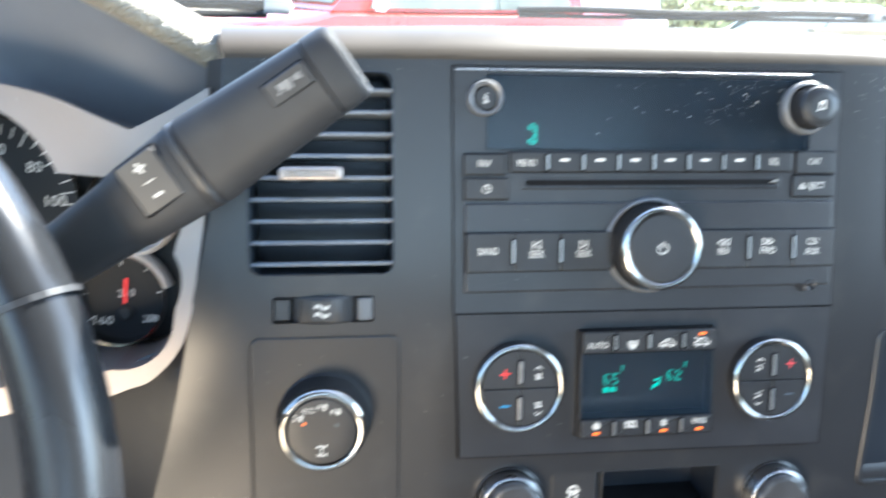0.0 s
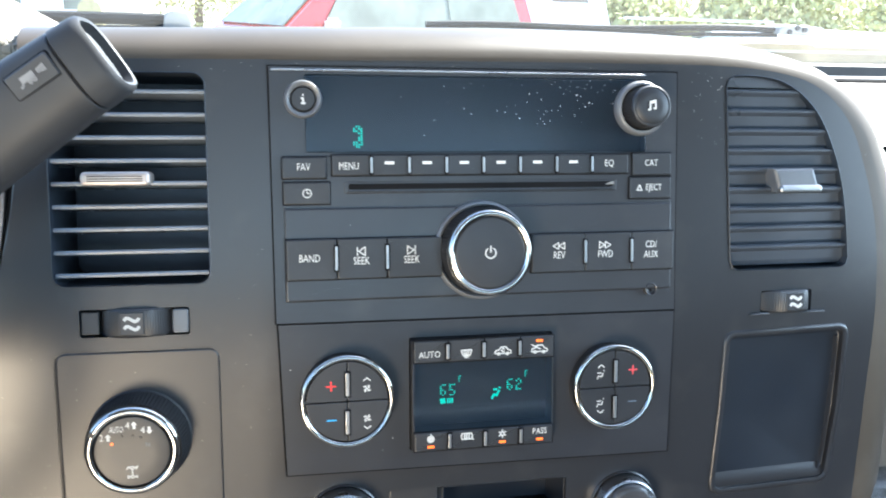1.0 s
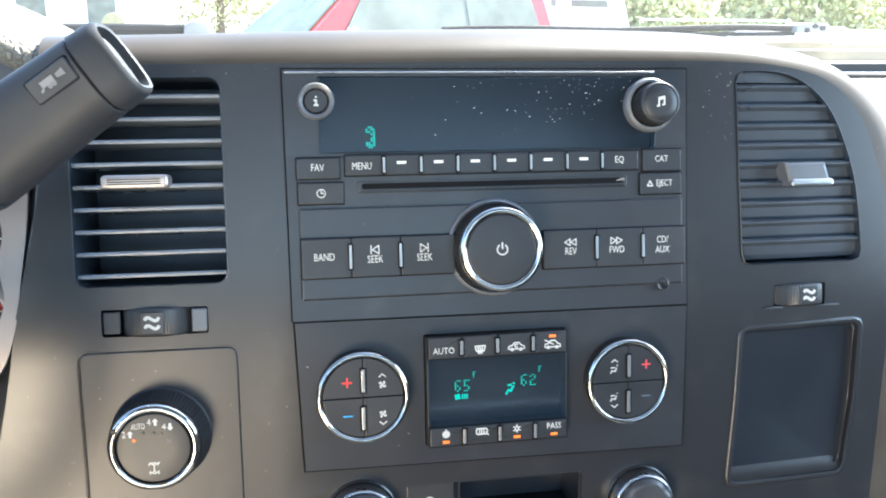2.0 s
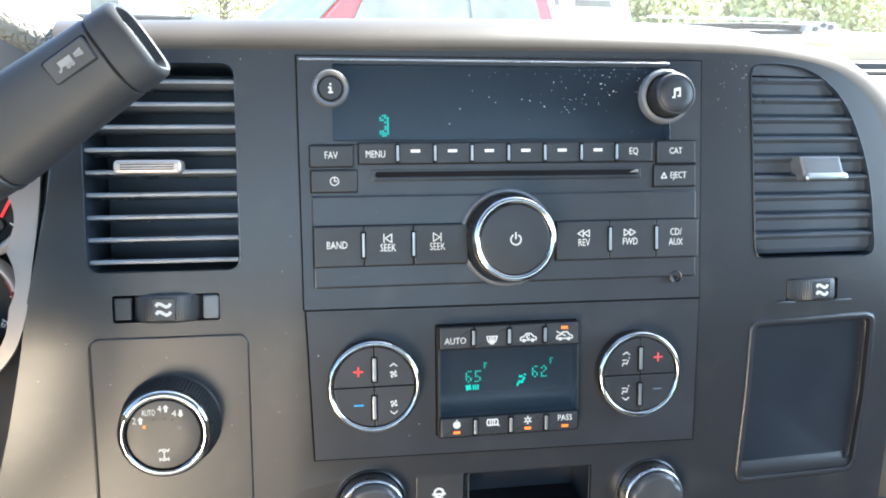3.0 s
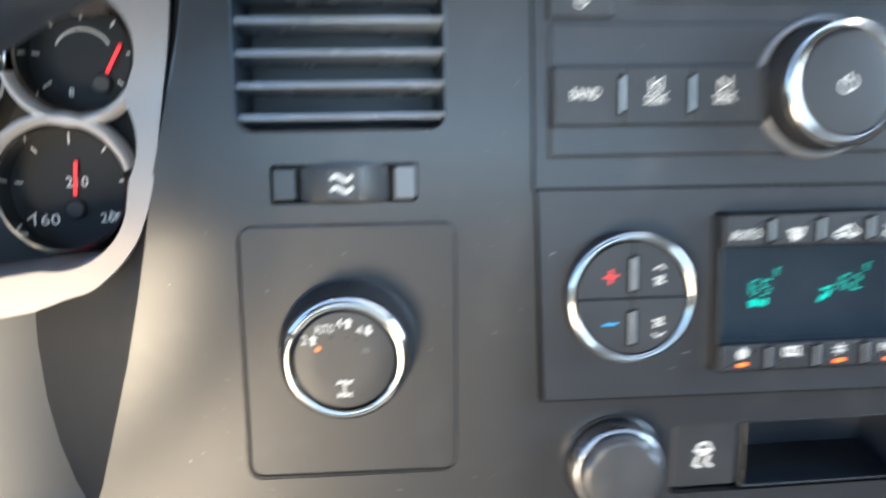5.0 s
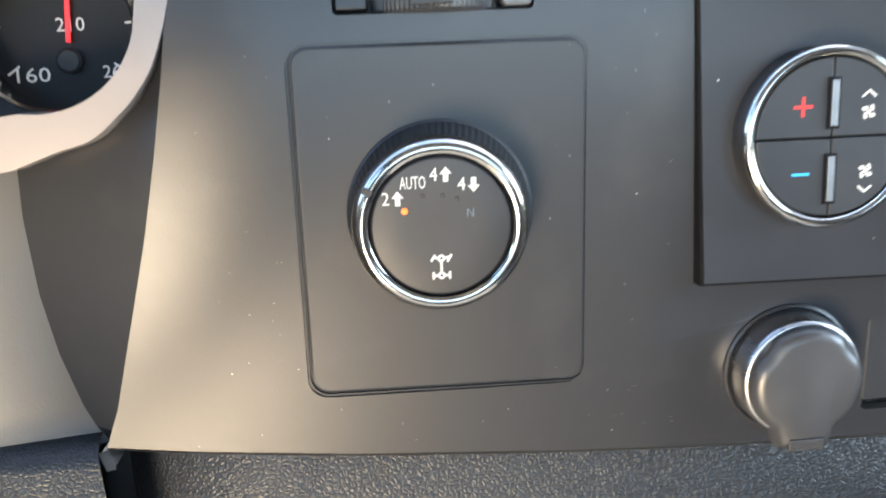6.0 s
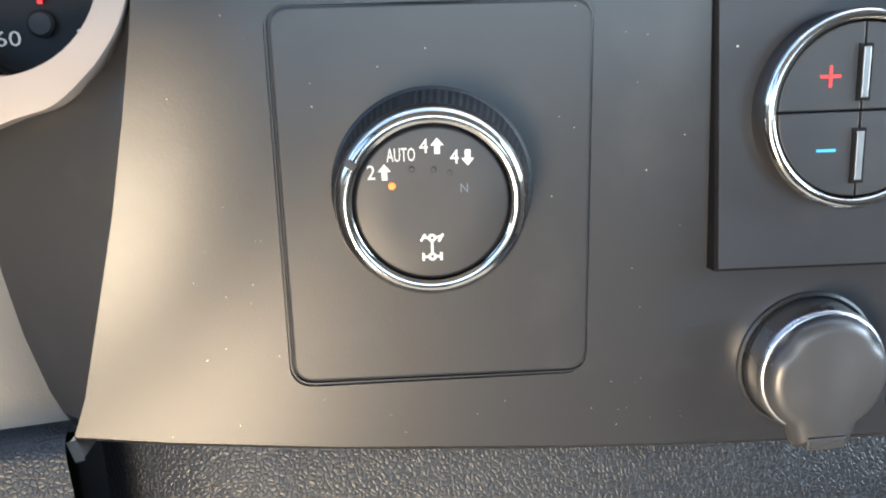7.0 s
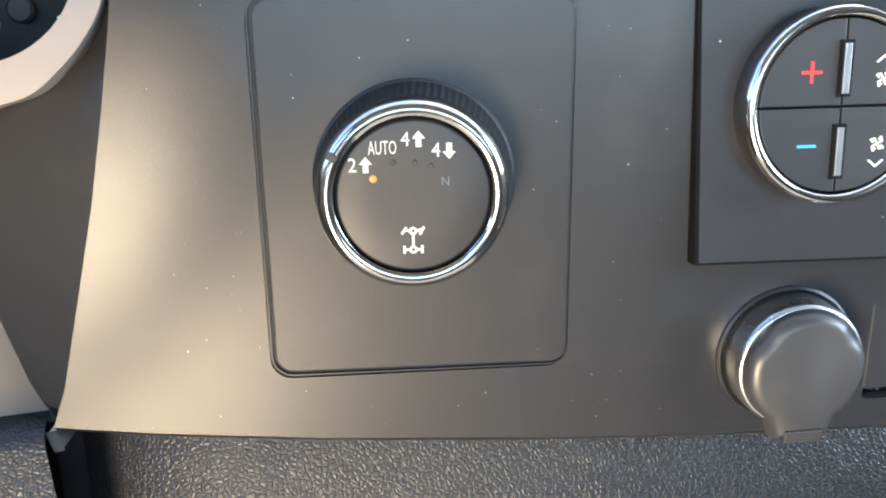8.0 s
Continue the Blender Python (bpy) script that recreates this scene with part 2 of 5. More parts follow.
def lathe(profile, cx=0.0, cz=0.0, n=64, bm=None, cap=True, wobble=None):
    """Turns a profile of (radius, depth) round an axis along y."""
    bm = bm or bmesh.new()
    rings = []
    for k, (r, y) in enumerate(profile):
        rings.append([(cx + (r + (wobble(i, k) if wobble else 0)) * math.cos(2 * math.pi * i / n), y, cz + (r + (wobble(i, k) if wobble else 0)) * math.sin(2 * math.pi * i / n)) for i in range(n)])
    loft(bm, rings, cap_last=cap)
    return bm


def plate(outer, holes, front, back, bends=()):
    """A flat sheet with openings through it, with walls at its openings and rim."""
    data = bpy.data.curves.new("sheet", "CURVE")
    data.dimensions, data.fill_mode = "2D", "BOTH"
    data.extrude = abs(back - front) / 2
    for loop in (outer, *holes):
        s = data.splines.new("POLY")
        s.points.add(len(loop) - 1)
        for p, (x, z) in zip(s.points, loop):
            p.co = (x, z, 0, 1)
        s.use_cyclic_u = True
    ob = new("sheet", data)
    mesh = bpy.data.meshes.new_from_object(ob.evaluated_get(bpy.context.evaluated_depsgraph_get()))
    bpy.data.objects.remove(ob)
    bm = bmesh.new()
    bm.from_mesh(mesh)
    bpy.data.meshes.remove(mesh)
    for v in bm.verts:
        v.co = (v.co.x, (front + back) / 2 - v.co.z, v.co.y)
    bmesh.ops.remove_doubles(bm, verts=bm.verts, dist=1e-6)
    for at, way in bends:
        bmesh.ops.bisect_plane(bm, geom=bm.verts[:] + bm.edges[:] + bm.faces[:], plane_co=at, plane_no=way)
    return bm


def box(bm, x0, y0, z0, x1, y1, z1):
    v = [bm.verts.new((x, y, z)) for x in (x0, x1) for y in (y0, y1) for z in (z0, z1)]
    for f in ((0, 1, 3, 2), (4, 6, 7, 5), (0, 4, 5, 1), (2, 3, 7, 6), (0, 2, 6, 4), (1, 5, 7, 3)):
        bm.faces.new([v[i] for i in f])
    return bm


def ribbon(lines, width, front, bm=None, thick=0.00012):
    """Flat raised strokes along lines of (x, z)."""
    bm = bm or bmesh.new()
    for line in lines:
        for (xa, za), (xb, zb) in zip(line, line[1:]):
            d = Vector((xb - xa, zb - za))
            if d.length < 1e-7:
                continue
            d.normalize()
            e, s = d * width * 0.25, Vector((-d.y, d.x)) * width / 2
            c = [Vector((xa, za)) - e - s, Vector((xb, zb)) + e - s, Vector((xb, zb)) + e + s, Vector((xa, za)) - e + s]
            loft(bm, [[(p.x, front + thick, p.y) for p in c], [(p.x, front, p.y) for p in c]])
    return bm


def thing(name, at, label, category, group="", kind=""):
    ob = new(name)
    ob.empty_display_size = 0.01
    ob.matrix_world = at
    return tagged(ob, label, category, group, kind)


SOFT = ("chrome_ring", "silver_ring", "ring", "info_button", "tuning_knob", "volume_knob", "dial", "knob_face", "knob")


def part(name, bm, mat, parent, label="", sharp=14):
    """Links a bmesh as one mesh under a thing or a part."""
    bmesh.ops.recalc_face_normals(bm, faces=bm.faces)
    mesh = bpy.data.meshes.new(name)
    bm.to_mesh(mesh)
    bm.free()
    mesh.materials.append(mat)
    mesh.polygons.foreach_set("use_smooth", [True] * len(mesh.polygons))
    mesh.set_sharp_from_angle(angle=radians(65 if name in SOFT else sharp))
    ob = new(name, mesh)
    ob.parent = parent
    return tagged(ob, label)


def lettering(text, size, x, z, front, mat, parent, turn=0.0, squeeze=1.0, name="lettering"):
    """Raised printing, centred on (x, z)."""
    data = bpy.data.curves.new("type", "FONT")
    data.body, data.size, data.align_x, data.align_y = text, size, "CENTER", "CENTER"
    data.resolution_u, data.extrude, data.offset = 2, 0.00006, -size * 0.004
    ob = new("type", data)
    mesh = bpy.data.meshes.new_from_object(ob.evaluated_get(bpy.context.evaluated_depsgraph_get()))
    bpy.data.objects.remove(ob)
    c, s = math.cos(radians(turn)), math.sin(radians(turn))
    for v in mesh.vertices:
        a, b = v.co.x * squeeze, v.co.y
        v.co = (x + a * c - b * s, front - v.co.z, z + a * s + b * c)
    mesh.materials.append(mat)
    mesh.name = name
    ob = new(name, mesh)
    ob.parent = parent
    return ob


def arc(cx, cz, r, a0, a1, n=10):
    return [(cx + r * math.cos(radians(a0 + (a1 - a0) * k / n)), cz + r * math.sin(radians(a0 + (a1 - a0) * k / n))) for k in range(n + 1)]


def shift(lines, x, z, s=1.0):
    return [[(x + a * s, z + b * s) for a, b in line] for line in lines]

# ---- the dashboard ----


def smooth(points, n=4):
    """A rounder line through the points."""
    out = []
    for i in range(len(points) - 1):
        p = [Vector(points[max(0, min(len(points) - 1, i + k))]) for k in (-1, 0, 1, 2)]
        for s in range(n):
            t = s / n
            out.append(tuple(0.5 * ((2 * p[1]) + (p[2] - p[0]) * t + (2 * p[0] - 5 * p[1] + 4 * p[2] - p[3]) * t * t + (3 * p[1] - p[0] - 3 * p[2] + p[3]) * t ** 3)))
    return out + [tuple(points[-1])]


FACE_EDGE = smooth([(-0.101, 0.113), (-0.06, 0.1135), (0.02, 0.114), (0.105, 0.1148), (0.166, 0.1150), (0.214, 0.1145), (0.245, 0.1112), (0.264, 0.1045),
                    (0.279, 0.091), (0.288, 0.073), (0.2975, 0.039), (0.300, 0.0), (0.2985, -0.05), (0.296, -0.113)])
CREST = smooth([(-0.105, 0.1325), (-0.06, 0.1330), (0.02, 0.1350), (0.105, 0.1365), (0.166, 0.1362), (0.214, 0.1340), (0.2635, 0.1248), (0.291, 0.1130),
                (0.3105, 0.095), (0.3215, 0.076), (0.3325, 0.039), (0.3365, 0.0), (0.337, -0.05), (0.335, -0.115)])
CREASE = [(-0.1440, -0.1030), (-0.1403, -0.0935), (-0.1340, -0.0705), (-0.1288, -0.0512), (-0.1242, -0.0310), (-0.1207, -0.0140), (-0.1182, 0.0028), (-0.1132, 0.0240), (-0.1089, 0.0404), (-0.1055, 0.0600), (-0.1025, 0.0850)]
FOOT = [(0.296, -0.1145), (0.20, -0.1145), (0.05, -0.1142), (0.018, -0.1134), (-0.030, -0.1119), (-0.084, -0.1087), (-0.1228, -0.1054)]

LEFT_VENT = rrect(-0.0923, 0.0186, -0.0282, 0.1083, 0.0055)
RIGHT_VENT = [(0.2203, 0.0163), (0.2768, 0.0163), (0.2805, 0.0178), (0.2817, 0.0215)] + smooth([(0.2800, 0.0420), (0.2774, 0.0579), (0.2722, 0.0746), (0.2640, 0.0911), (0.2530, 0.1025), (0.2400, 0.1090), (0.2257, 0.1109)], 3) + \
    [(0.2165, 0.1105), (0.2130, 0.1085), (0.2120, 0.1050), (0.2153, 0.0215), (0.2168, 0.0178)]
POCKET = [(0.2165, -0.0972), (0.2742, -0.0962), (0.2776, -0.0945), (0.2793, -0.0910), (0.2826, -0.0560), (0.2833, -0.0180), (0.2820, -0.0150), (0.2788, -0.0139),
          (0.2195, -0.0150), (0.2168, -0.0160), (0.2158, -0.0190), (0.2150, -0.0510), (0.2124, -0.0915), (0.2132, -0.0953)]
SWITCH = rrect(-0.0938, -0.0932, -0.0257, -0.0094, 0.0048)
BIN = rrect(0.0482, -0.1068, 0.1348, -0.0815, 0.0015)
OUTLETS = [(0.0270, -0.0935), (0.1645, -0.0985)]


def bulge(x):
    """How far the face falls back on both sides of the radio."""
    if x < 0.003:
        t = (0.003 - x) ** 2
        return 0.0018 * t / (t + 0.0004) + 0.25 * min(x, 0.0) ** 2
    return 0.20 * (x - 0.19) ** 2 if x > 0.19 else 0.0


def beside(base, x):
    """A pose flush with the curved face at x."""
    turn = math.degrees(math.atan((bulge(x + 0.02) - bulge(x - 0.02)) / 0.04))
    return base @ pose(x, bulge(x), 0, 0, 0, turn) @ pose(-x, 0, 0)


def sink(x, z):
    """How deep the face lies: it tips in below the radio and falls back on both sides."""
    w = 0.026
    fall = 0.0 if z >= w else -z if z <= -w else (w - z) ** 2 / (4 * w)
    return 0.09 * fall + bulge(x)


def tip_in(bm):
    for v in bm.verts:
        v.co.y += sink(v.co.x, v.co.z)
    return bm


dash = thing("dashboard", DASH, "charcoal plastic truck dashboard with a soft rounded top", "dashboard", kind="structure")
face = CREASE + list(FACE_EDGE) + FOOT
face_holes = [LEFT_VENT, RIGHT_VENT, POCKET, SWITCH, BIN, [(0.0013, -0.0693), (0.1853, -0.0717), (0.1870, -0.0012), (0.1870, 0.1117), (-0.0026, 0.1117), (-0.0019, -0.0003), (-0.0012, -0.0006)], rrect(-0.0825, -0.0030, -0.0376, 0.0090, 0.0012), rrect(0.2335, -0.0048, 0.2618, 0.0060, 0.001)]
face_holes += [circle(x, z, 0.0163, 40) for x, z in OUTLETS]
part("fascia", tip_in(plate(list(reversed(face)), face_holes, 0.0, 0.004, [((0, 0, 0.0065 * k), (0, 0, 1)) for k in range(-6, 6)] + [((x, 0, 0), (1, 0, 0)) for x in [-0.006 * k - 0.004 for k in range(23)] + [0.196 + 0.012 * k for k in range(9)]])), TRIM, dash, "fine-grained charcoal trim panel", 25)

# rolled top and side of the stack
bm = bmesh.new()
rows = []
for k in range(9):
    a = radians(11.25 * k)
    rows.append([(i[0] + (o[0] - i[0]) * math.sin(a), 0.052 * (1 - math.cos(a)) + sink(*i), i[1] + (o[1] - i[1]) * math.sin(a)) for i, o in zip(FACE_EDGE, CREST)])
for y in (0.09, 0.16, 0.30, 0.56):
    rows.append([(o[0], y, o[1] + 0.135 * (y - 0.052) * max(0.0, min(1.0, o[1] / 0.12))) for o in CREST])
loft(bm, rows, cap_last=False, closed=False)
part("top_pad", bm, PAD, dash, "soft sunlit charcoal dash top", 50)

# the turned-back flank beside the instruments
bm = bmesh.new()
flank_in = [(-0.1445, 0.0215, -0.1035), (-0.1478, 0.0220, -0.0990), (-0.1503, 0.0220, -0.0935), (-0.1545, 0.0220, -0.0800), (-0.1575, 0.0220, -0.0650), (-0.1590, 0.0215, -0.0460), (-0.1585, 0.0205, -0.0300),
            (-0.1490, 0.0200, -0.0230), (-0.1320, 0.0190, -0.0160), (-0.1265, 0.0180, -0.0078), (-0.1195, 0.0170, 0.0200), (-0.1150, 0.0165, 0.0490), (-0.1120, 0.0170, 0.0800), (-0.1090, 0.0190, 0.1130)]


def crease_at(z):
    pts = CREASE + [(-0.101, 0.113)]
    for (xa, za), (xb, zb) in zip(pts, pts[1:]):
        if za <= z <= zb:
            return xa + (xb - xa) * (z - za) / (zb - za)
    return pts[-1][0]


edge = [(crease_at(z), sink(crease_at(z), z), z) for x, y, z in flank_in]
loft(bm, [[(x + 0.0030, y + 0.0042, z) for x, y, z in edge], [(x + 0.0008, y + 0.0012, z) for x, y, z in edge], [(x - 0.0005, y + 0.0016, z) for x, y, z in edge], flank_in], cap_last=False, closed=False)
part("side_flank", bm, TRIM, dash, "dark turned-back side of the trim", 30)

# lower lip of the fascia
bm = bmesh.new()
foot = smooth([(x, sink(x, z), z) for x, z in [CREASE[0]] + FOOT[::-1]], 3)
loft(bm, [foot, [(x, y + 0.0012, z - 0.0010) for x, y, z in foot], [(x, y + 0.030, z + 0.002) for x, y, z in foot]], cap_last=False, closed=False)
part("lower_lip", bm, BLACK, dash)


def knee(name, x0, x1, slant, label):
    bm = bmesh.new()
    rows = []
    for y, z in smooth([(0.045, -0.098), (0.0240, -0.1030), (0.0190, -0.1060), (0.0177, -0.1100), (0.0161, -0.1180), (0.0140, -0.1300), (0.0130, -0.1400), (0.0120, -0.1600), (0.014, -0.20), (0.03, -0.30)], 3):
        s = slant * (-0.10 - z)
        n = 24
        rows.append([(x0 + s + (x1 - x0 - s) * k / n, y + 0.016 * (1 - min(1, min(k, n - k) / 1.0)), z) for k in range(n + 1)])
    loft(bm, rows, cap_last=False, closed=False)
    return part(name, bm, LEATHER, dash, label, 60)


knee("knee_panel", -0.1446, 0.42, 0.10, "black grained lower dash panel")
bm = bmesh.new()
rows = []
for y, z in smooth([(0.036, -0.098), (0.0190, -0.1015), (0.0140, -0.1050), (0.0127, -0.1090), (0.0111, -0.1170), (0.0092, -0.1290), (0.0085, -0.1400), (0.0080, -0.1600), (0.012, -0.20), (0.03, -0.30)], 3):
    rows.append([(-0.44 + (0.2936 + 0.16 * (-0.10 - z)) * k / 16, y, z) for k in range(17)])
loft(bm, rows, cap_last=False, closed=False)
part("column_panel", bm, LEATHER, dash, "black grained panel under the steering column", 60)
bm = box(bmesh.new(), -0.15, 0.034, -0.30, -0.10, 0.04, -0.098)
part("seam_backing", bm, BLACK, dash)
bm = bmesh.new()
tab = [(-0.1468, -0.1058), (-0.1452, -0.1055), (-0.1438, -0.1098), (-0.1454, -0.1101)]
prism(tab, 0.030, 0.0195, 0.0004, bm)
part("clip_tab", bm, SILVER, dash, "pale plastic clip at the trim's corner")

# lit panel below the instruments
bm = bmesh.new()
upper = flank_in[:7]
loft(bm, [upper, [(x - 0.03, y - 0.004, z - 0.0015) for x, y, z in upper], [(-0.42, y - 0.01, z - 0.004) for x, y, z in upper]], cap_last=False, closed=False)
part("under_cluster_panel", bm, TRIM, dash, "charcoal panel below the instruments")

# passenger side: lower pad running to the windscreen, with its seam
bm = bmesh.new()
prof = smooth([(0.030, -0.10), (0.026, 0.0), (0.036, 0.040), (0.075, 0.0765), (0.12, 0.0985), (0.20, 0.1320), (0.26, 0.1430), (0.40, 0.1520), (0.56, 0.1600)], 5)
loft(bm, [[(x, y, z) for y, z in prof] for x in (0.305, 0.5, 0.7, 0.95)], cap_last=False, closed=False)
part("passenger_pad", bm, PADSIDE, dash, "soft passenger side of the dash, toned as sunlit", 50)
for x0, y, z in ((0.335, 0.200, 0.1318), (0.362, 0.0765, 0.0772)):
    bm = bmesh.new()
    loft(bm, [[(x, y + 0.0034 * math.cos(a), z + 0.0026 * math.sin(a)) for a in [2 * math.pi * j / 8 for j in range(8)]] for x in (x0, x0 + 0.003, 0.95)], cap_first=True)
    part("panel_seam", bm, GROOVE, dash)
bm = box(bmesh.new(), 0.30, 0.552, 0.150, 0.95, 0.564, 0.166)
part("glass_seal", bm, RUBBER, dash, "black seal along the windscreen's foot")
bm = box(bmesh.new(), -0.75, 0.10, -0.5, 0.95, 0.16, -0.10)
part("bulkhead", bm, BLACK, dash)

part("stack_backing", box(bmesh.new(), -0.0060, 0.0085, -0.0760, 0.1900, 0.0110, 0.1140), GROOVE, dash)

# ---- instrument cluster ----


def arc3(cx, cz, r, y, a0, a1, n=24):
    return [(cx + r * math.cos(radians(a0 + (a1 - a0) * k / n)), y, cz + r * math.sin(radians(a0 + (a1 - a0) * k / n))) for k in range(n + 1)]


cluster = thing("instrument_cluster", DASH, "silver-rimmed truck instrument cluster with red needles", "gauge cluster")
gauge_hole = arc(-0.1478, 0.0010, 0.0228, -100, -15, 14) + arc(-0.1460, 0.0170, 0.0247, -28, 28, 10) + arc(-0.1400, 0.0435, 0.0195, -28, 110, 16) + arc(-0.217, 0.0475, 0.0490, 20, 180, 24) + [(-0.287, -0.015), (-0.20, -0.028)]
rim = [(-0.34, 0.106), (-0.34, -0.048)] + smooth([(-0.2689, -0.0456), (-0.1989, -0.0401), (-0.1589, -0.0344), (-0.1519, -0.0328), (-0.1449, -0.0303), (-0.1371, -0.0279), (-0.1311, -0.0232), (-0.1261, -0.0179), (-0.1216, -0.0104), (-0.1173, 0.0036), (-0.1139, 0.0253), (-0.1104, 0.0488), (-0.1079, 0.0824)], 6) + [(-0.1076, 0.1007)] + smooth([(-0.1229, 0.0915), (-0.1404, 0.0824)], 2) + smooth([(-0.1450, 0.0838), (-0.157, 0.0890), (-0.1722, 0.0958), (-0.1893, 0.1006), (-0.22, 0.1060)], 3)
bm = plate(rim, [gauge_hole], 0.0055, 0.0135)
part("bezel", bm, SILVER, cluster, "satin silver bezel", 30)
bm = bmesh.new()
loft(bm, [[(x, 0.0056, z) for x, z in gauge_hole], [(-0.16 + (x + 0.16) * 0.985, 0.022, 0.02 + (z - 0.02) * 0.99) for x, z in gauge_hole], [(-0.16 + (x + 0.16) * 1.0, 0.070, 0.02 + (z - 0.02) * 1.0) for x, z in gauge_hole]], cap_last=False)
part("well", bm, SILVER, cluster, "grey funnel round the dials")
part("backing", box(bmesh.new(), -0.33, 0.0692, -0.05, -0.10, 0.072, 0.11), BLACK, cluster)
for name, gx, gz, r in (("small_gauge", -0.1580, 0.0010, 0.0214), ("small_gauge", -0.1510, 0.0470, 0.0190), ("speedometer", -0.217, 0.0475, 0.0425)):
    dial = part(name, lathe([(r, 0.0690), (r, 0.0665)], gx, gz), DIAL, cluster, "black dial with white figures")
    part("dial_ring", lathe([(r + 0.0016, 0.0690), (r + 0.0016, 0.0540), (r + 0.0009, 0.0526), (r + 0.0001, 0.0536), (r - 0.0002, 0.0670)], gx, gz, cap=False), CHROME, dial, "thin bright ring")
    if r < 0.03:
        bm = bmesh.new()
        a0, a1 = (15, 165) if gz < 0.02 else (195, 345)
        loft(bm, [arc3(gx, gz, r + q, y, a0, a1) for q, y in ((0.0014, 0.0530), (0.0022, 0.0500), (0.0036, 0.0485), (0.0052, 0.0500), (0.0060, 0.0560))], cap_last=False, closed=False)
        part("saddle", bm, DIALRING, cluster, "satin silver band round the dial", 60)
    ticks = []
    for k in range(7 if r < 0.03 else 31):
        a = radians((215 - 250 * k / 6) if r < 0.03 else (225 - 9 * k))
        ticks.append([(gx + math.cos(a) * r * s, gz + math.sin(a) * r * s) for s in ((0.74, 0.92) if k % 3 == 0 else (0.80, 0.92))])
    part("tick_marks", ribbon(ticks, 0.0005, 0.0662), WHITE, dial)
    a = radians(86 if gz < 0.02 else 62 if r < 0.03 else 222)
    hub = (gx + 0.0010, gz - 0.008) if gz < 0.02 else (gx + 0.006, gz - 0.009) if r < 0.03 else (gx, gz)
    part("needle", ribbon([[(hub[0] + math.cos(a) * 0.25 * r, hub[1] + math.sin(a) * 0.25 * r), (hub[0] + math.cos(a) * 0.80 * r, hub[1] + math.sin(a) * 0.80 * r)]], 0.0012, 0.0648, thick=0.0006), NEEDLE, dial)
    part("needle_hub", lathe([(0.0036, 0.0664), (0.0036, 0.0650), (0.0028, 0.0644)], hub[0], hub[1], 32), BLACK, dial)
    if name == "speedometer":
        for text, dx, dz in (("80", 0.0205, 0.0180), ("100", 0.0292, 0.0015), ("60", 0.004, 0.0265)):
            lettering(text, 0.0076, gx + dx, gz + dz, 0.0662, WHITE, dial)
    elif gz < 0.02:
        lettering("210", 0.0054, gx + 0.0020, gz + 0.0018, 0.0662, WHITE, dial)
        lettering("160", 0.0058, gx - 0.0100, gz - 0.0118, 0.0662, WHITE, dial, squeeze=1.25)
        lettering("260", 0.0050, gx + 0.0132, gz - 0.0115, 0.0662, WHITE, dial)
    else:
        lettering("8", 0.0040, gx - 0.0048, gz - 0.0120, 0.0662, WHITE, dial)
        part("scale_arc", ribbon([arc(gx, gz, 0.0105, 30, 150)], 0.0005, 0.0662), WHITE, dial)

# padded hood over the instruments
hood = thing("instrument_hood", DASH, "grained padded hood over the instruments, sunlit", "dash hood")
line = smooth([(-0.1050, 0.1075), (-0.133, 0.1232), (-0.1626, 0.1385), (-0.20, 0.1540), (-0.26, 0.1690), (-0.36, 0.1720)], 4)
bm = bmesh.new()
rows = []
for dz, y in ((0.0, 0.024), (0.0015, 0.0205), (0.005, 0.018), (0.011, 0.0185), (0.0165, 0.024), (0.0195, 0.036), (0.022, 0.07), (0.028, 0.14), (0.05, 0.30)):
    rows.append([(x - 0.10 * dz * (1 if i else 0), y, z + dz) for i, (x, z) in enumerate(line)])
loft(bm, rows, cap_last=False, closed=False)
bm.faces.new([v for v in bm.verts if abs(v.co.x + 0.105) < 1e-6])
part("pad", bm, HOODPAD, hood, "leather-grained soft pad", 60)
under = smooth([(-0.1095, 0.0820), (-0.125, 0.0830), (-0.1468, 0.0860), (-0.169, 0.0945), (-0.2027, 0.1040), (-0.36, 0.112)], 4)
bm = bmesh.new()
loft(bm, [[(x, 0.0235, z) for x, z in line], [(x * 0.55 + u * 0.45, 0.045, z * 0.5 + w * 0.5 - 0.004) for (x, z), (u, w) in zip(line, under)], [(u, 0.056, w) for u, w in under],
          [(u, 0.054, w - 0.004) for u, w in under], [(u, 0.060, w - 0.006) for u, w in under]], cap_last=False, closed=False)
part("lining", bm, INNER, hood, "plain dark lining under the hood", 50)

# ---- radio ----
radio = thing("car_radio", DASH, "black truck radio with chrome-ringed knob and teal display", "radio")
WINDOW = rrect(0.0130, 0.0743, 0.1709, 0.1080, 0.0010)
part("housing", plate([(-0.0012, 0.0003), (0.1863, -0.0008), (0.1863, 0.1110), (-0.0019, 0.1110)], [WINDOW], -0.0006, 0.006), RADIO, radio, "matt black radio face")
part("control_panel", prism(rrect(0.0030, 0.0094, 0.1834, 0.0730, 0.0008), 0.0, -0.0013, 0.0005), RADIO, radio)
part("lower_panel", prism(rrect(0.0032, 0.0098, 0.1832, 0.0503, 0.0008), 0.0, -0.0030, 0.0008), RADIO, radio)
part("top_edge", prism(rrect(-0.0010, 0.1092, 0.1700, 0.1100, 0.0003), 0.0, -0.0016, 0.0003), SATIN, radio, "thin bright top edge")
part("display_backing", box(bmesh.new(), 0.0120, 0.0076, 0.0730, 0.1720, 0.0082, 0.1090), BLACK, radio)
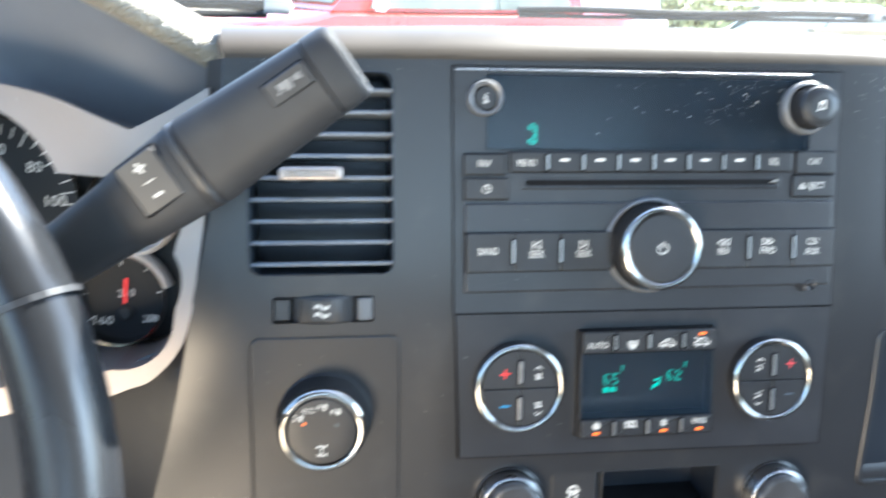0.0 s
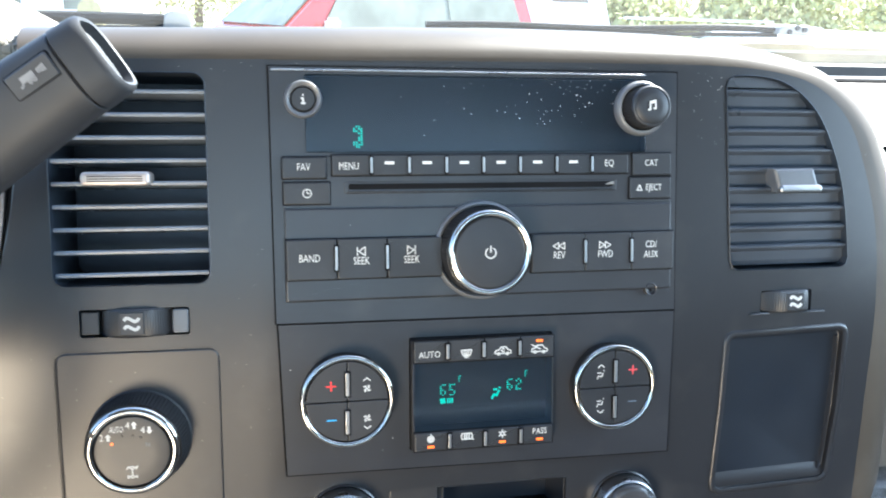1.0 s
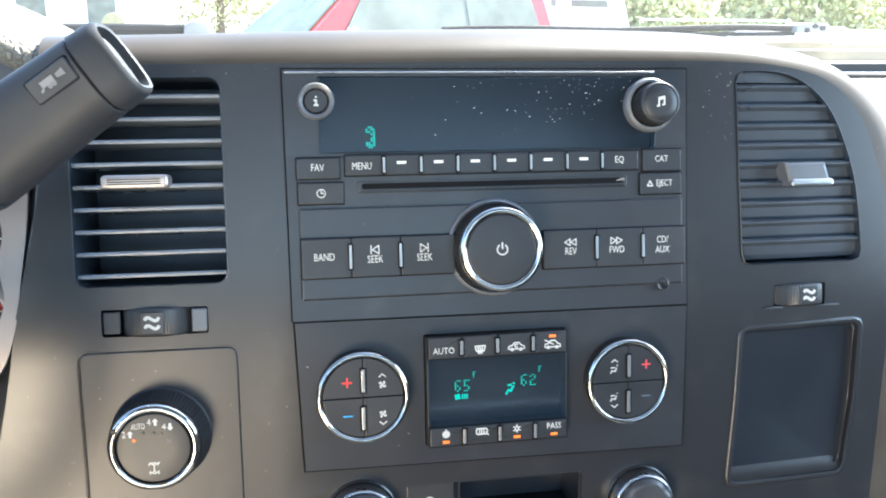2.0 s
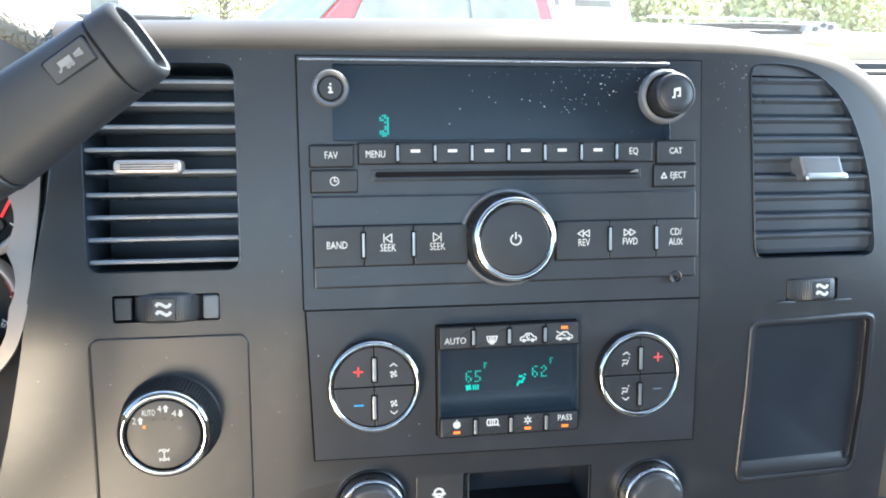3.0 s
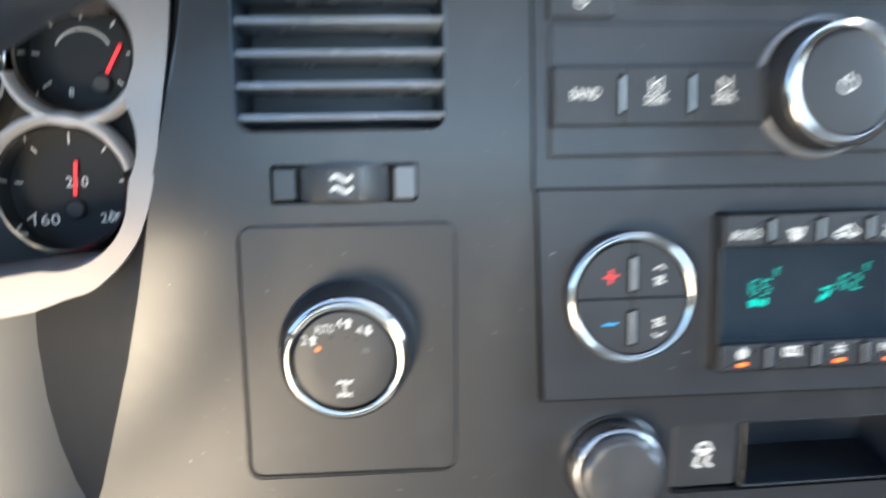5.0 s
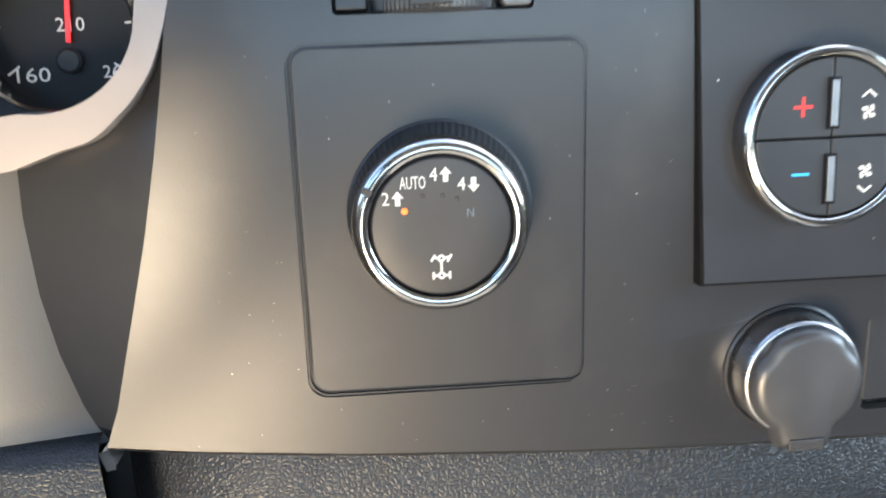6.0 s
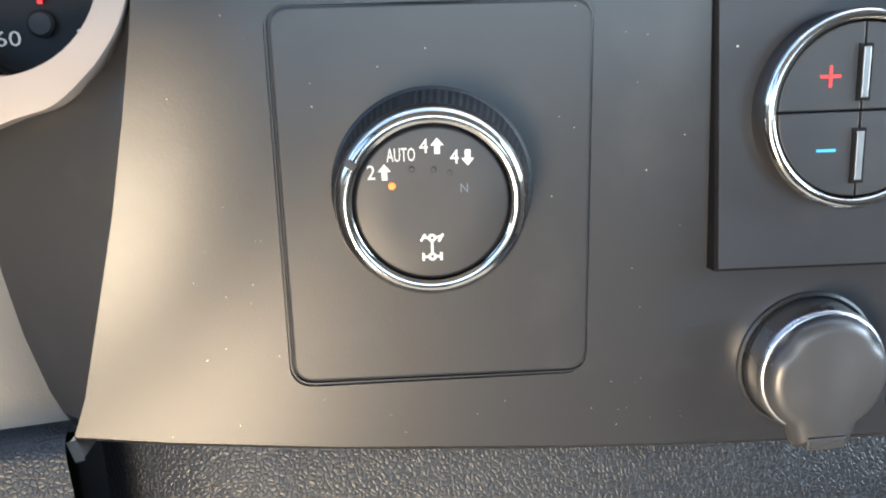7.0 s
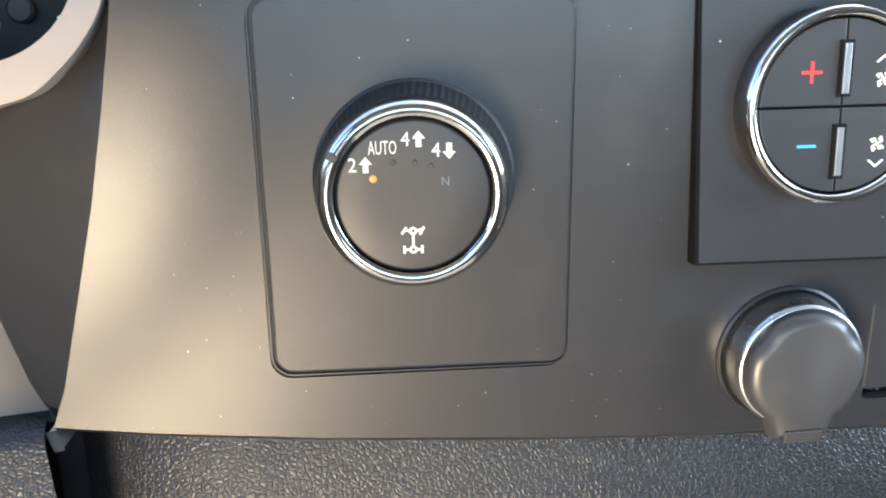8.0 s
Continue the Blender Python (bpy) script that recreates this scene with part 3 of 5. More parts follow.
display = part("display", prism(inset(WINDOW, 0.0002), 0.0, -0.0011, 0.0003), GLASS, radio, "dusty smoked display window")
dots = []
for row, bits in enumerate(("0110", "1011", "1101", "0011", "0001", "0011", "0011", "1101", "1111", "0110")):
    for col, b in enumerate(bits):
        if b == "1":
            x, z = 0.0345 + col * 0.0011, 0.0857 - row * 0.0010
            dots.append(rrect(x, z, x + 0.0008, z + 0.0007))
bm = bmesh.new()
for d in dots:
    prism(d, 0.0075, 0.0070, 0, bm)
part("handset_symbol", bm, TEAL, display, "teal dot-matrix handset symbol")


def key(name, x0, z0, x1, z1, parent, front=-0.0026, r=0.0006, mat=None, back=-0.0005):
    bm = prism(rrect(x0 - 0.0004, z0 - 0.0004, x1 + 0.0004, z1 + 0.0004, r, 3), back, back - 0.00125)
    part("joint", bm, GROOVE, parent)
    return part(name, prism(rrect(x0, z0, x1, z1, r, 3), back, front, 0.0006), mat or BUTTON, parent)


def bar(x, z, w, h, parent, front=-0.0034, lean=0.0):
    s = lean * h / 2
    b = part("divider_recess", prism([(x - w * 0.95 - s, z - h / 2 - 0.0007), (x + w * 0.95 - s, z - h / 2 - 0.0007), (x + w * 0.95 + s, z + h / 2 + 0.0007), (x - w * 0.95 + s, z + h / 2 + 0.0007)], -0.0005, front + 0.0006), GROOVE, parent)
    part("divider", prism([(x - w / 2 - s, z - h / 2), (x + w / 2 - s, z - h / 2), (x + w / 2 + s, z + h / 2), (x - w / 2 + s, z + h / 2)], -0.0005, front, 0.0002), BARS, b, "satin silver divider")


k = key("button", 0.0027, 0.0631, 0.0215, 0.0724, radio)
lettering("FAV", 0.0046, 0.0118, 0.0680, -0.0027, WHITE, k, squeeze=0.74)
k = key("button", 0.0030, 0.0520, 0.0230, 0.0616, radio)
part("clock_symbol", ribbon([arc(0.0131, 0.0568, 0.0018, 0, 360, 20), [(0.0131, 0.0584), (0.0131, 0.0568), (0.0142, 0.0568)]], 0.0004, -0.0028), WHITE, k)
edges = [0.0237, 0.0411, 0.0579, 0.0747, 0.0917, 0.1088, 0.1262, 0.1433, 0.1616]
for i, (a, b) in enumerate(zip(edges, edges[1:])):
    k = key("button", a + 0.0002, 0.0642, b - 0.0002, 0.0733, radio)
    if i == 0:
        lettering("MENU", 0.0046, (a + b) / 2 - 0.0011, 0.0683, -0.0027, WHITE, k, squeeze=0.70)
    elif i == 7:
        lettering("EQ", 0.0044, (a + b) / 2 - 0.0006, 0.0690, -0.0027, WHITE, k, squeeze=0.8)
    else:
        part("preset_mark", prism(rrect((a + b) / 2 - 0.0025, 0.0691, (a + b) / 2 + 0.0017, 0.0704), -0.0023, -0.0027), WHITE, k)
    if i:
        bar(a, 0.0688, 0.0011, 0.0068, radio, -0.0036)
k = key("button", 0.1636, 0.0633, 0.1829, 0.0736, radio)
lettering("CAT", 0.0042, 0.1728, 0.0690, -0.0027, WHITE, k, squeeze=0.8)
k = key("button", 0.1622, 0.0524, 0.1831, 0.0624, radio)
lettering("EJECT", 0.0043, 0.1741, 0.0576, -0.0027, WHITE, k, squeeze=0.74)
part("eject_symbol", ribbon([[(0.1657, 0.0564), (0.1670, 0.0588), (0.1683, 0.0564), (0.1657, 0.0564)]], 0.0005, -0.0027), WHITE, k)
slot = part("disc_slot", prism(rrect(0.0290, 0.0563, 0.1560, 0.0618, 0.0010), -0.0005, -0.0015, 0.0005), RADIO, radio)
# Flat near-black strip stands in for the dark inside the slot.
part("slot_mouth", prism(rrect(0.0310, 0.0582, 0.1540, 0.0607, 0.0012), -0.0004, -0.00165), GROOVE, slot)
part("slot_lip", prism(rrect(0.0306, 0.0566, 0.1545, 0.0577, 0.0004), -0.0004, -0.0022, 0.0004), BUTTON, slot)
# Pale sliver painted as the glint at the slot's right end.
part("slot_glint", prism([(0.1500, 0.0592), (0.1546, 0.0594), (0.1546, 0.0606), (0.1532, 0.0606)], -0.0004, -0.0019, 0.0002), CAPGREY, slot, "pale painted glint at the slot's end")

seek_back = [(0, 0.002), (0, -0.002)], [(0.0036, 0.002), (0.0036, -0.002), (0.0006, 0), (0.0036, 0.002)]
seek_on = [(0, 0.002), (0, -0.002), (0.0030, 0), (0, 0.002)], [(0.0036, 0.002), (0.0036, -0.002)]
rew = [(0.0028, 0.0016), (0.0028, -0.0016), (0, 0), (0.0028, 0.0016)], [(0.0058, 0.0016), (0.0058, -0.0016), (0.0030, 0), (0.0058, 0.0016)]
fwd = [(0, 0.0016), (0, -0.0016), (0.0028, 0), (0, 0.0016)], [(0.0030, 0.0016), (0.0030, -0.0016), (0.0058, 0), (0.0030, 0.0016)]
for x0, x1, word, sign in ((0.0035, 0.0251, "BAND", None), (0.0254, 0.0471, "SEEK", seek_back), (0.0474, 0.0720, "SEEK", seek_on), (0.1135, 0.1390, "REV", rew), (0.1393, 0.1619, "FWD", fwd), (0.1622, 0.1833, "CD/\nAUX", None)):
    k = key("button", x0, 0.0193, x1, 0.0370, radio, -0.0052, back=-0.0025)
    x = (x0 + x1) / 2 + {"REV": 0.0003, "FWD": -0.0015, "BAND": -0.0009, "CD/\nAUX": -0.0009}.get(word, -0.0004) + (-0.0013 if x0 == 0.0474 else 0)
    lettering(word, 0.0047, x, 0.0287 if sign is None else 0.0271, -0.0053, WHITE, k, squeeze=0.72)
    if sign:
        part("symbol", ribbon(shift(sign, x - (0.0029 if word in ("REV", "FWD") else 0.0018), 0.0314, 0.95), 0.00042, -0.0053), WHITE, k)
for x in (0.0249, 0.0472, 0.1392, 0.1620):
    bar(x, 0.0286, 0.0012, 0.0104, radio, -0.0062)


def ridges(deep):
    return lambda i, k: (deep if i % 2 else 0.0)


PX, PZ = 0.0906, 0.0303
knob = part("volume_knob", lathe([(0.0226, 0.0), (0.0223, -0.0030), (0.0217, -0.0046), (0.0209, -0.0050), (0.0202, -0.0044), (0.0198, -0.002)], PX, PZ, 96, cap=False), DULL, radio, "large round knob")
part("knurled_skirt", lathe([(0.0197, -0.001), (0.0190, -0.0155)], PX, PZ, 160, cap=False, wobble=ridges(-0.0003)), BLACK, knob)
part("chrome_ring", lathe([(0.0190, -0.0152), (0.0191, -0.0166), (0.0186, -0.0180), (0.0177, -0.0188), (0.0165, -0.0187), (0.0159, -0.0178)], PX, PZ, 96, cap=False), CHROME, knob)
part("knob_face", lathe([(0.0159, -0.0170), (0.0156, -0.0180), (0.0151, -0.0183), (0.0148, -0.01835), (0.004, -0.01835)], PX, PZ, 96), BUTTON, knob)
part("power_symbol", ribbon([arc(PX, PZ, 0.0023, 125, 415, 20), [(PX, PZ + 0.0003), (PX, PZ + 0.0030)]], 0.0006, -0.0184), WHITE, knob)

info = part("info_button", lathe([(0.0081, -0.0005), (0.0081, -0.0030), (0.0074, -0.0042), (0.0062, -0.0040), (0.0055, -0.0024)], 0.0122, 0.0970, cap=False), DULL, radio, "round button in a dull silver ring")
part("cap", lathe([(0.0055, -0.0010), (0.0054, -0.0030), (0.0047, -0.0037)], 0.0122, 0.0970), BUTTON, info)
part("symbol", ribbon(shift([[(0, -0.0018), (0, 0.0003)], [(-0.0008, -0.0018), (0.0008, -0.0018)], [(-0.0008, 0.0003), (0, 0.0003)], [(0, 0.0015), (0, 0.0019)]], 0.0122, 0.0970), 0.0008, -0.0038), WHITE, info)
TX, TZ = 0.1674, 0.0943
tune = part("tuning_knob", lathe([(0.0128, -0.0005), (0.0126, -0.0030), (0.0116, -0.0050), (0.0106, -0.0050), (0.0100, -0.0030)], TX, TZ, cap=False), DULL, radio, "round tuning knob")
part("knurled_skirt", lathe([(0.0098, -0.001), (0.0094, -0.0125)], TX, TZ, 112, cap=False, wobble=ridges(-0.0003)), BLACK, tune)
part("ring", lathe([(0.0095, -0.0125), (0.0094, -0.0138), (0.0088, -0.0147), (0.0081, -0.0146)], TX, TZ, cap=False), BUTTON, tune)
part("knob_face", lathe([(0.0081, -0.0142), (0.0077, -0.0149), (0.004, -0.0146)], TX, TZ), BUTTON, tune)
part("note_symbol", ribbon(shift([[(-0.0012, -0.0016), (-0.0012, 0.0020), (0.0014, 0.0026), (0.0014, -0.0010)], [(-0.0022, -0.0016), (-0.0012, -0.0016)], [(0.0004, -0.0010), (0.0014, -0.0010)], [(-0.0012, 0.0013), (0.0014, 0.0019)]], TX, TZ), 0.0007, -0.0151), WHITE, tune)
part("aux_jack", lathe([(0.0031, -0.0005), (0.0031, -0.0031), (0.0027, -0.0034), (0.0022, -0.0031), (0.0020, -0.0020), (0.0012, -0.0018), (0.0011, 0.004)], 0.1732, 0.0096, 32), RADIO, radio, "small round audio socket")

# dust on the top of the radio, thickest towards the passenger
rng = random.Random(5)


def specks(count, x0, z0, x1, z1, front, parent, lean=1.0, tipped=False, grow=1.0):
    bm = bmesh.new()
    for _ in range(count):
        x, z = x0 + (x1 - x0) * rng.random() ** lean, z0 + (z1 - z0) * rng.random() ** lean
        r, a, k = grow * (0.00006 + 0.00011 * rng.random() ** 3), rng.uniform(0, 180), 1 + 1.2 * rng.random() ** 5
        u, v = Vector((math.cos(radians(a)), math.sin(radians(a)))) * r * k, Vector((-math.sin(radians(a)), math.cos(radians(a)))) * r
        ring = [Vector((x, z)) + u * math.cos(b) * rng.uniform(0.7, 1.2) + v * math.sin(b) * rng.uniform(0.7, 1.2) for b in (0, 1.1, 2.1, 3.1, 4.2, 5.2)]
        loft(bm, [[(p.x, front + 0.00015, p.y) for p in ring], [(p.x, front, p.y) for p in ring]])
    if tipped:
        tip_in(bm)
    return tagged(part("dust", bm, DUST, parent, "scattered pale dust specks"), kind="stuff")


specks(70, 0.045, 0.078, 0.169, 0.1076, -0.00118, display, 0.55, grow=1.7)
specks(26, 0.1885, 0.070, 0.2115, 0.1125, -0.0002, dash, 0.5, True, 1.6)
specks(34, -0.095, 0.1085, 0.19, 0.1128, -0.0002, dash, 1.0, True, 1.4)
specks(16, -0.118, -0.105, -0.0955, -0.010, -0.0002, dash, 1.0, True)
specks(22, -0.020, -0.108, 0.000, 0.06, -0.0002, dash, 1.0, True)
specks(10, -0.10, -0.107, 0.01, -0.0950, -0.0002, dash, 1.0, True)
specks(45, 0.10, 0.090, 0.168, 0.1076, -0.00118, display, 0.7, grow=1.9)

# Near-black sheet added to draw the shadow line round the radio.
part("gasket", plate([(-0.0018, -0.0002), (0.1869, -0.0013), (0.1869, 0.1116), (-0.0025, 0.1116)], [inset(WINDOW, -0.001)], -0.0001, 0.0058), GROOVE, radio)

# ---- climate control ----
CLIMATE = DASH @ pose(0, 0, 0, 2.0)
climate = thing("climate_control", CLIMATE, "black dual-zone climate panel with chrome-ringed dials", "climate panel")
SCREEN = rrect(0.0600, -0.0540, 0.1269, -0.0212, 0.0005)
# Sheet added for the dark shadow line at the climate panel's edge.
part("gasket", plate([(0.0014, -0.0692), (0.1852, -0.0716), (0.1868, -0.0012), (-0.0011, 0.0000)], [rrect(0.0566, -0.0614, 0.1252, -0.0082)], -0.0002, 0.0058), GROOVE, climate)
part("housing", plate([(0.0021, -0.0685), (0.1845, -0.0709), (0.1862, -0.0017), (-0.0004, -0.0005)], [rrect(0.0571, -0.0609, 0.1247, -0.0087, 0.0008)], -0.0008, 0.006), RADIO, climate, "matt black panel")
FAN = [[(0.0002 * math.cos(a), 0.0002 * math.sin(a)), (0.0011 * math.cos(a), 0.0011 * math.sin(a)), (0.0015 * math.cos(a + 0.55), 0.0015 * math.sin(a + 0.55)), (0.0009 * math.cos(a + 0.7), 0.0009 * math.sin(a + 0.7))] for a in (0.5, 2.07, 3.64, 5.21)]
SEAT = [[(0.0011, 0.0016), (0.0013, 0.0019)], [(0.0008, 0.0008), (0.0003, -0.0008), (-0.0012, -0.0004), (-0.0017, -0.0016)], [(-0.0016, 0.0008), (0.0, 0.0009)]]


def dial(cx, cz, r, passenger):
    d = part("dial", lathe([(r - 0.0004, 0.0), (r - 0.0004, -0.0026), (r - 0.0012, -0.0030)], cx, cz, 96, cap=False), BLACK, climate, "chrome-ringed round control")
    part("chrome_ring", lathe([(r - 0.0004, -0.0022), (r, -0.0026), (r - 0.0004, -0.0036), (r - 0.0014, -0.0042), (r - 0.0024, -0.0036), (r - 0.0027, -0.0022)], cx, cz, 96, cap=False), CHROME, d)
    part("recess", lathe([(r - 0.0020, -0.0006), (r - 0.0026, -0.0010)], cx, cz), GROOVE, d)
    q, g = r - 0.0030, 0.00022
    for sx, sz in ((-1, 1), (1, 1), (-1, -1), (1, -1)):
        a0 = {(1, 1): 0, (-1, 1): 90, (-1, -1): 180, (1, -1): 270}[(sx, sz)]
        loop = [(cx + sx * g, cz + sz * g)] + [(x + sx * g, z + sz * g) for x, z in arc(cx, cz, q - g, a0, a0 + 90, 10)]
        part("button", prism(loop, -0.0008, -0.0032, 0.0003), BUTTON, d)
    for dz in (0.0080, -0.0096):
        bar(cx + (0.0 if dz > 0 else -0.0002), cz + dz, 0.0016, 0.0105, d, -0.0042)
    sx = 0.0090 if passenger else -0.0073
    lift = 0.0009 if passenger else 0.0
    f = -0.0033
    part("plus_sign", ribbon([[(cx + sx - 0.0021, cz + lift + 0.0073), (cx + sx + 0.0021, cz + lift + 0.0073)], [(cx + sx, cz + lift + 0.0052), (cx + sx, cz + lift + 0.0094)]], 0.0006, f), DIMRED if passenger else RED, d, "red plus sign")
    part("minus_sign", ribbon([[(cx + sx - 0.0020, cz + lift - 0.0083), (cx + sx + 0.0020, cz + lift - 0.0083)]], 0.0006, f), DIMBLUE if passenger else BLUE, d)
    x = cx - (0.0072 if passenger else -0.0088)
    for up in (1, -1):
        z = cz + lift + (0.0056 if up > 0 else -0.0082)
        art = shift(FAN, x, z, 1.15) if not passenger else shift(SEAT, x, z, 1.15)
        art += shift([[(-0.0016, 0.0), (0, 0.0013), (0.0016, 0.0)]] if up > 0 else [[(-0.0016, 0.0), (0, -0.0013), (0.0016, 0.0)]], x, z + up * 0.0036)
        part("symbol", ribbon(art, 0.00044, f), WHITE, d)


dial(0.0295, -0.0366, 0.0214, False)
dial(0.1579, -0.0378, 0.0210, True)
module = part("display_module", plate(rrect(0.0595, -0.0633, 0.1274, -0.0110, 0.0006), [inset(SCREEN, 0.0003)], -0.0012, 0.0080), BUTTON, climate)
part("screen_backing", box(bmesh.new(), 0.0590, 0.0070, -0.0550, 0.1280, 0.0078, -0.0200), BLACK, module)
bm = bmesh.new()
loft(bm, [[(0.0603, y, z), (0.1266, y, z)] for z, y in ((-0.0212, -0.0006), (-0.0215, -0.0011), (-0.0424, -0.0011), (-0.0431, -0.0012), (-0.0437, -0.0016), (-0.0442, -0.0017), (-0.0536, -0.0018), (-0.0540, -0.0012))], cap_last=False, closed=False)
part("screen", bm, GLASS, module, "dark bent screen with teal figures", 20)


def segments(text, x, z, h, parent):
    """Dotted figures of the display."""
    shapes = {"6": ("011", "100", "100", "110", "101", "101", "010"), "5": ("111", "100", "100", "110", "001", "001", "110"), "2": ("010", "101", "001", "010", "100", "100", "111"), "F": ("111", "100", "100", "110", "100", "100", "100")}
    bm = bmesh.new()
    u = h / 7
    for c in text:
        for row, bits in enumerate(shapes[c]):
            for col, b in enumerate(bits):
                if b == "1":
                    prism(rrect(x + col * u * 1.25, z - row * u, x + (col * 1.25 + 0.72) * u, z - row * u + u * 0.55), 0.0066, 0.0062, 0, bm)
        x += u * 5.4
    return part("figures", bm, TEAL, parent, "teal dotted figures")


segments("65", 0.0741, -0.0346, 0.0058, module)
segments("62", 0.1068, -0.0338, 0.0058, module)
segments("F", 0.0830, -0.0306, 0.0030, module)
segments("F", 0.1157, -0.0299, 0.0030, module)
part("fan_symbol", ribbon(shift(FAN, 0.0753, -0.0421, 0.9) + [[(x, -0.0411), (x, -0.0431)] for x in (0.0777, 0.0788, 0.0799)], 0.0007, 0.0062), TEAL, module)
part("seat_symbol", ribbon(shift([[(0.0975, -0.0415), (0.0986, -0.0396), (0.0998, -0.0402), (0.1010, -0.0378)], [(0.1013, -0.0366), (0.1014, -0.0363)], [(0.0985, -0.0372), (0.1000, -0.0372)]], 0.0018, -0.0008), 0.0010, 0.0062), TEAL, module)
CARSIDE = [[(-0.0040, -0.0010), (-0.0038, 0.0004), (-0.0022, 0.0008), (-0.0010, 0.0022), (0.0014, 0.0022), (0.0026, 0.0008), (0.0040, 0.0002), (0.0040, -0.0010), (-0.0040, -0.0010)], arc(-0.0022, -0.0012, 0.0006, 0, 360, 8), arc(0.0022, -0.0012, 0.0006, 0, 360, 8)]
DEFROST = [[(-0.0026, 0.0016), (-0.0018, -0.0010), (0.0018, -0.0010), (0.0026, 0.0016), (-0.0026, 0.0016)]] + [[(x, 0.0010), (x * 0.7, -0.0022)] for x in (-0.0011, 0, 0.0011)]
REAR = [[(-0.0024, 0.0014), (0.0024, 0.0014), (0.0028, 0.0004), (0.0024, -0.0014), (-0.0024, -0.0014), (-0.0028, 0), (-0.0024, 0.0014)]] + [[(x, 0.0009), (x, -0.0009)] for x in (-0.0011, 0, 0.0011)] + [[(0.0028, -0.0010), (0.0034, -0.0020)]]
FLAKE = [arc(0, 0, 0.0009, 0, 360, 12)] + [[(q * math.cos(radians(a)), q * math.sin(radians(a))) for q in (0.0010, 0.0020)] for a in range(30, 390, 60)]
WARMED = [arc(0, -0.0002, q, 115, 425, 14) for q in (0.0004, 0.0008, 0.0012, 0.0016)] + [[(0, 0.0006), (0, 0.0022)]]
cells = [0.0598, 0.0761, 0.0932, 0.1105, 0.1270]
for row, (z0, z1) in enumerate(((-0.0211, -0.0109), (-0.0629, -0.0541))):
    for i, (a, b) in enumerate(zip(cells, cells[1:])):
        k = key("button", a + 0.0002, z0, b - 0.0002, z1, module, -0.0026, 0.0004, back=-0.0008)
        x, z = ((0.0673, 0.0846, 0.1021, 0.1198)[i], -0.0174) if row == 0 else ((0.0677, 0.0848, 0.1020, 0.1203)[i], -0.0577)
        f = -0.0027
        if row == 0 and i == 0:
            lettering("AUTO", 0.0043, x, z, f, WHITE, k, squeeze=0.85)
        elif row == 1 and i == 3:
            lettering("PASS", 0.0041, x, z + 0.0008, f, WHITE, k, squeeze=0.85)
        else:
            art = [[DEFROST, CARSIDE + [arc(0, 0.0006, 0.0008, 40, 320, 8)], CARSIDE + [[(-0.004, 0.0026), (0.0006, 0.0002)]]], [WARMED, REAR, FLAKE]][row][i - 1 if row == 0 else i]
            part("symbol", ribbon(shift(art, x, z + (0.0008 if row else 0), 0.95), 0.00052, f), WHITE, k)
        if (row == 0 and i == 3) or (row == 1 and i != 1):
            lz = -0.0131 if row == 0 else -0.0608
            part("pilot_lamp", prism(rrect(x - 0.0016, lz - 0.0006, x + 0.0016, lz + 0.0006), -0.0020, -0.0028), AMBER, k, "lit amber pilot lamp")
    for x in (0.0761, 0.0932, 0.1105):
        bar(x - (0.0004 if row == 0 else -0.0004), (z0 + z1) / 2, 0.0014, 0.0066, module, -0.0038)

# the controls stand proud of the panel
K = 0.976
for control in [o for o in climate.children if o.name.startswith(("dial", "display_module"))]:
    for o in (control, *control.children_recursive):
        o.data.transform(Matrix.Translation((-0.013 * (1 - K), -0.0045, 0.061 * (1 - K))) @ Matrix.Diagonal((K, 1, K, 1)))
    b0 = [v for v in control.data.vertices]
    top = max(v.co.y for v in b0)
    for v in b0:
        if v.co.y > top - 1e-5 and control.name.startswith("dial"):
            v.co.y = 0.001

# ---- four-wheel-drive switch ----
switch = thing("drive_mode_switch", beside(LOW, -0.06) @ pose(0.0005, 0, 0.0001), "round chrome-ringed four-wheel-drive knob on a charcoal plate", "switch")
part("groove_bed", prism(rrect(-0.0946, -0.0940, -0.0249, -0.0086, 0.0052), 0.006, 0.0008), BUTTON, switch)
bm = bmesh.new()
mid = rrect(-0.0939, -0.0933, -0.0256, -0.0093, 0.0047)
loft(bm, [[(x, y, z) for x, z in inset(mid, d)] for d, y in ((-0.00022, 0.0008), (-0.00014, 0.0001), (0.00014, 0.0001), (0.00022, 0.0008))], cap_last=False)
part("groove_bead", bm, TRIM, switch)
part("plate", prism(rrect(-0.09325, -0.09265, -0.02625, -0.00995, 0.0042), 0.004, -0.0003, 0.0007), TRIM, switch, "rounded charcoal plate")
specks(16, -0.092, -0.0915, -0.0275, -0.011, -0.0005, switch)
kx, kz = -0.0616, -0.0486
knob = part("knob", lathe([(0.0219, 0.0), (0.0217, -0.0008), (0.0211, -0.0012)], kx + 0.0009, kz, 96, cap=False), BLACK, switch, "thick round selector knob")
bm = lathe([(0.0213, 0.0), (0.0210, -0.0050), (0.0197, -0.0128)], kx, kz, 168, cap=False, wobble=ridges(-0.00028))
for v in bm.verts:
    v.co.x += 0.0009 * (1 + v.co.y / 0.0128)
part("knurled_skirt", bm, BLACK, knob)
part("chrome_ring", lathe([(0.0196, -0.0122), (0.0195, -0.0138), (0.0190, -0.0150), (0.0180, -0.0160), (0.0168, -0.0162), (0.0160, -0.0156)], kx, kz, 128, cap=False), CHROME, knob)
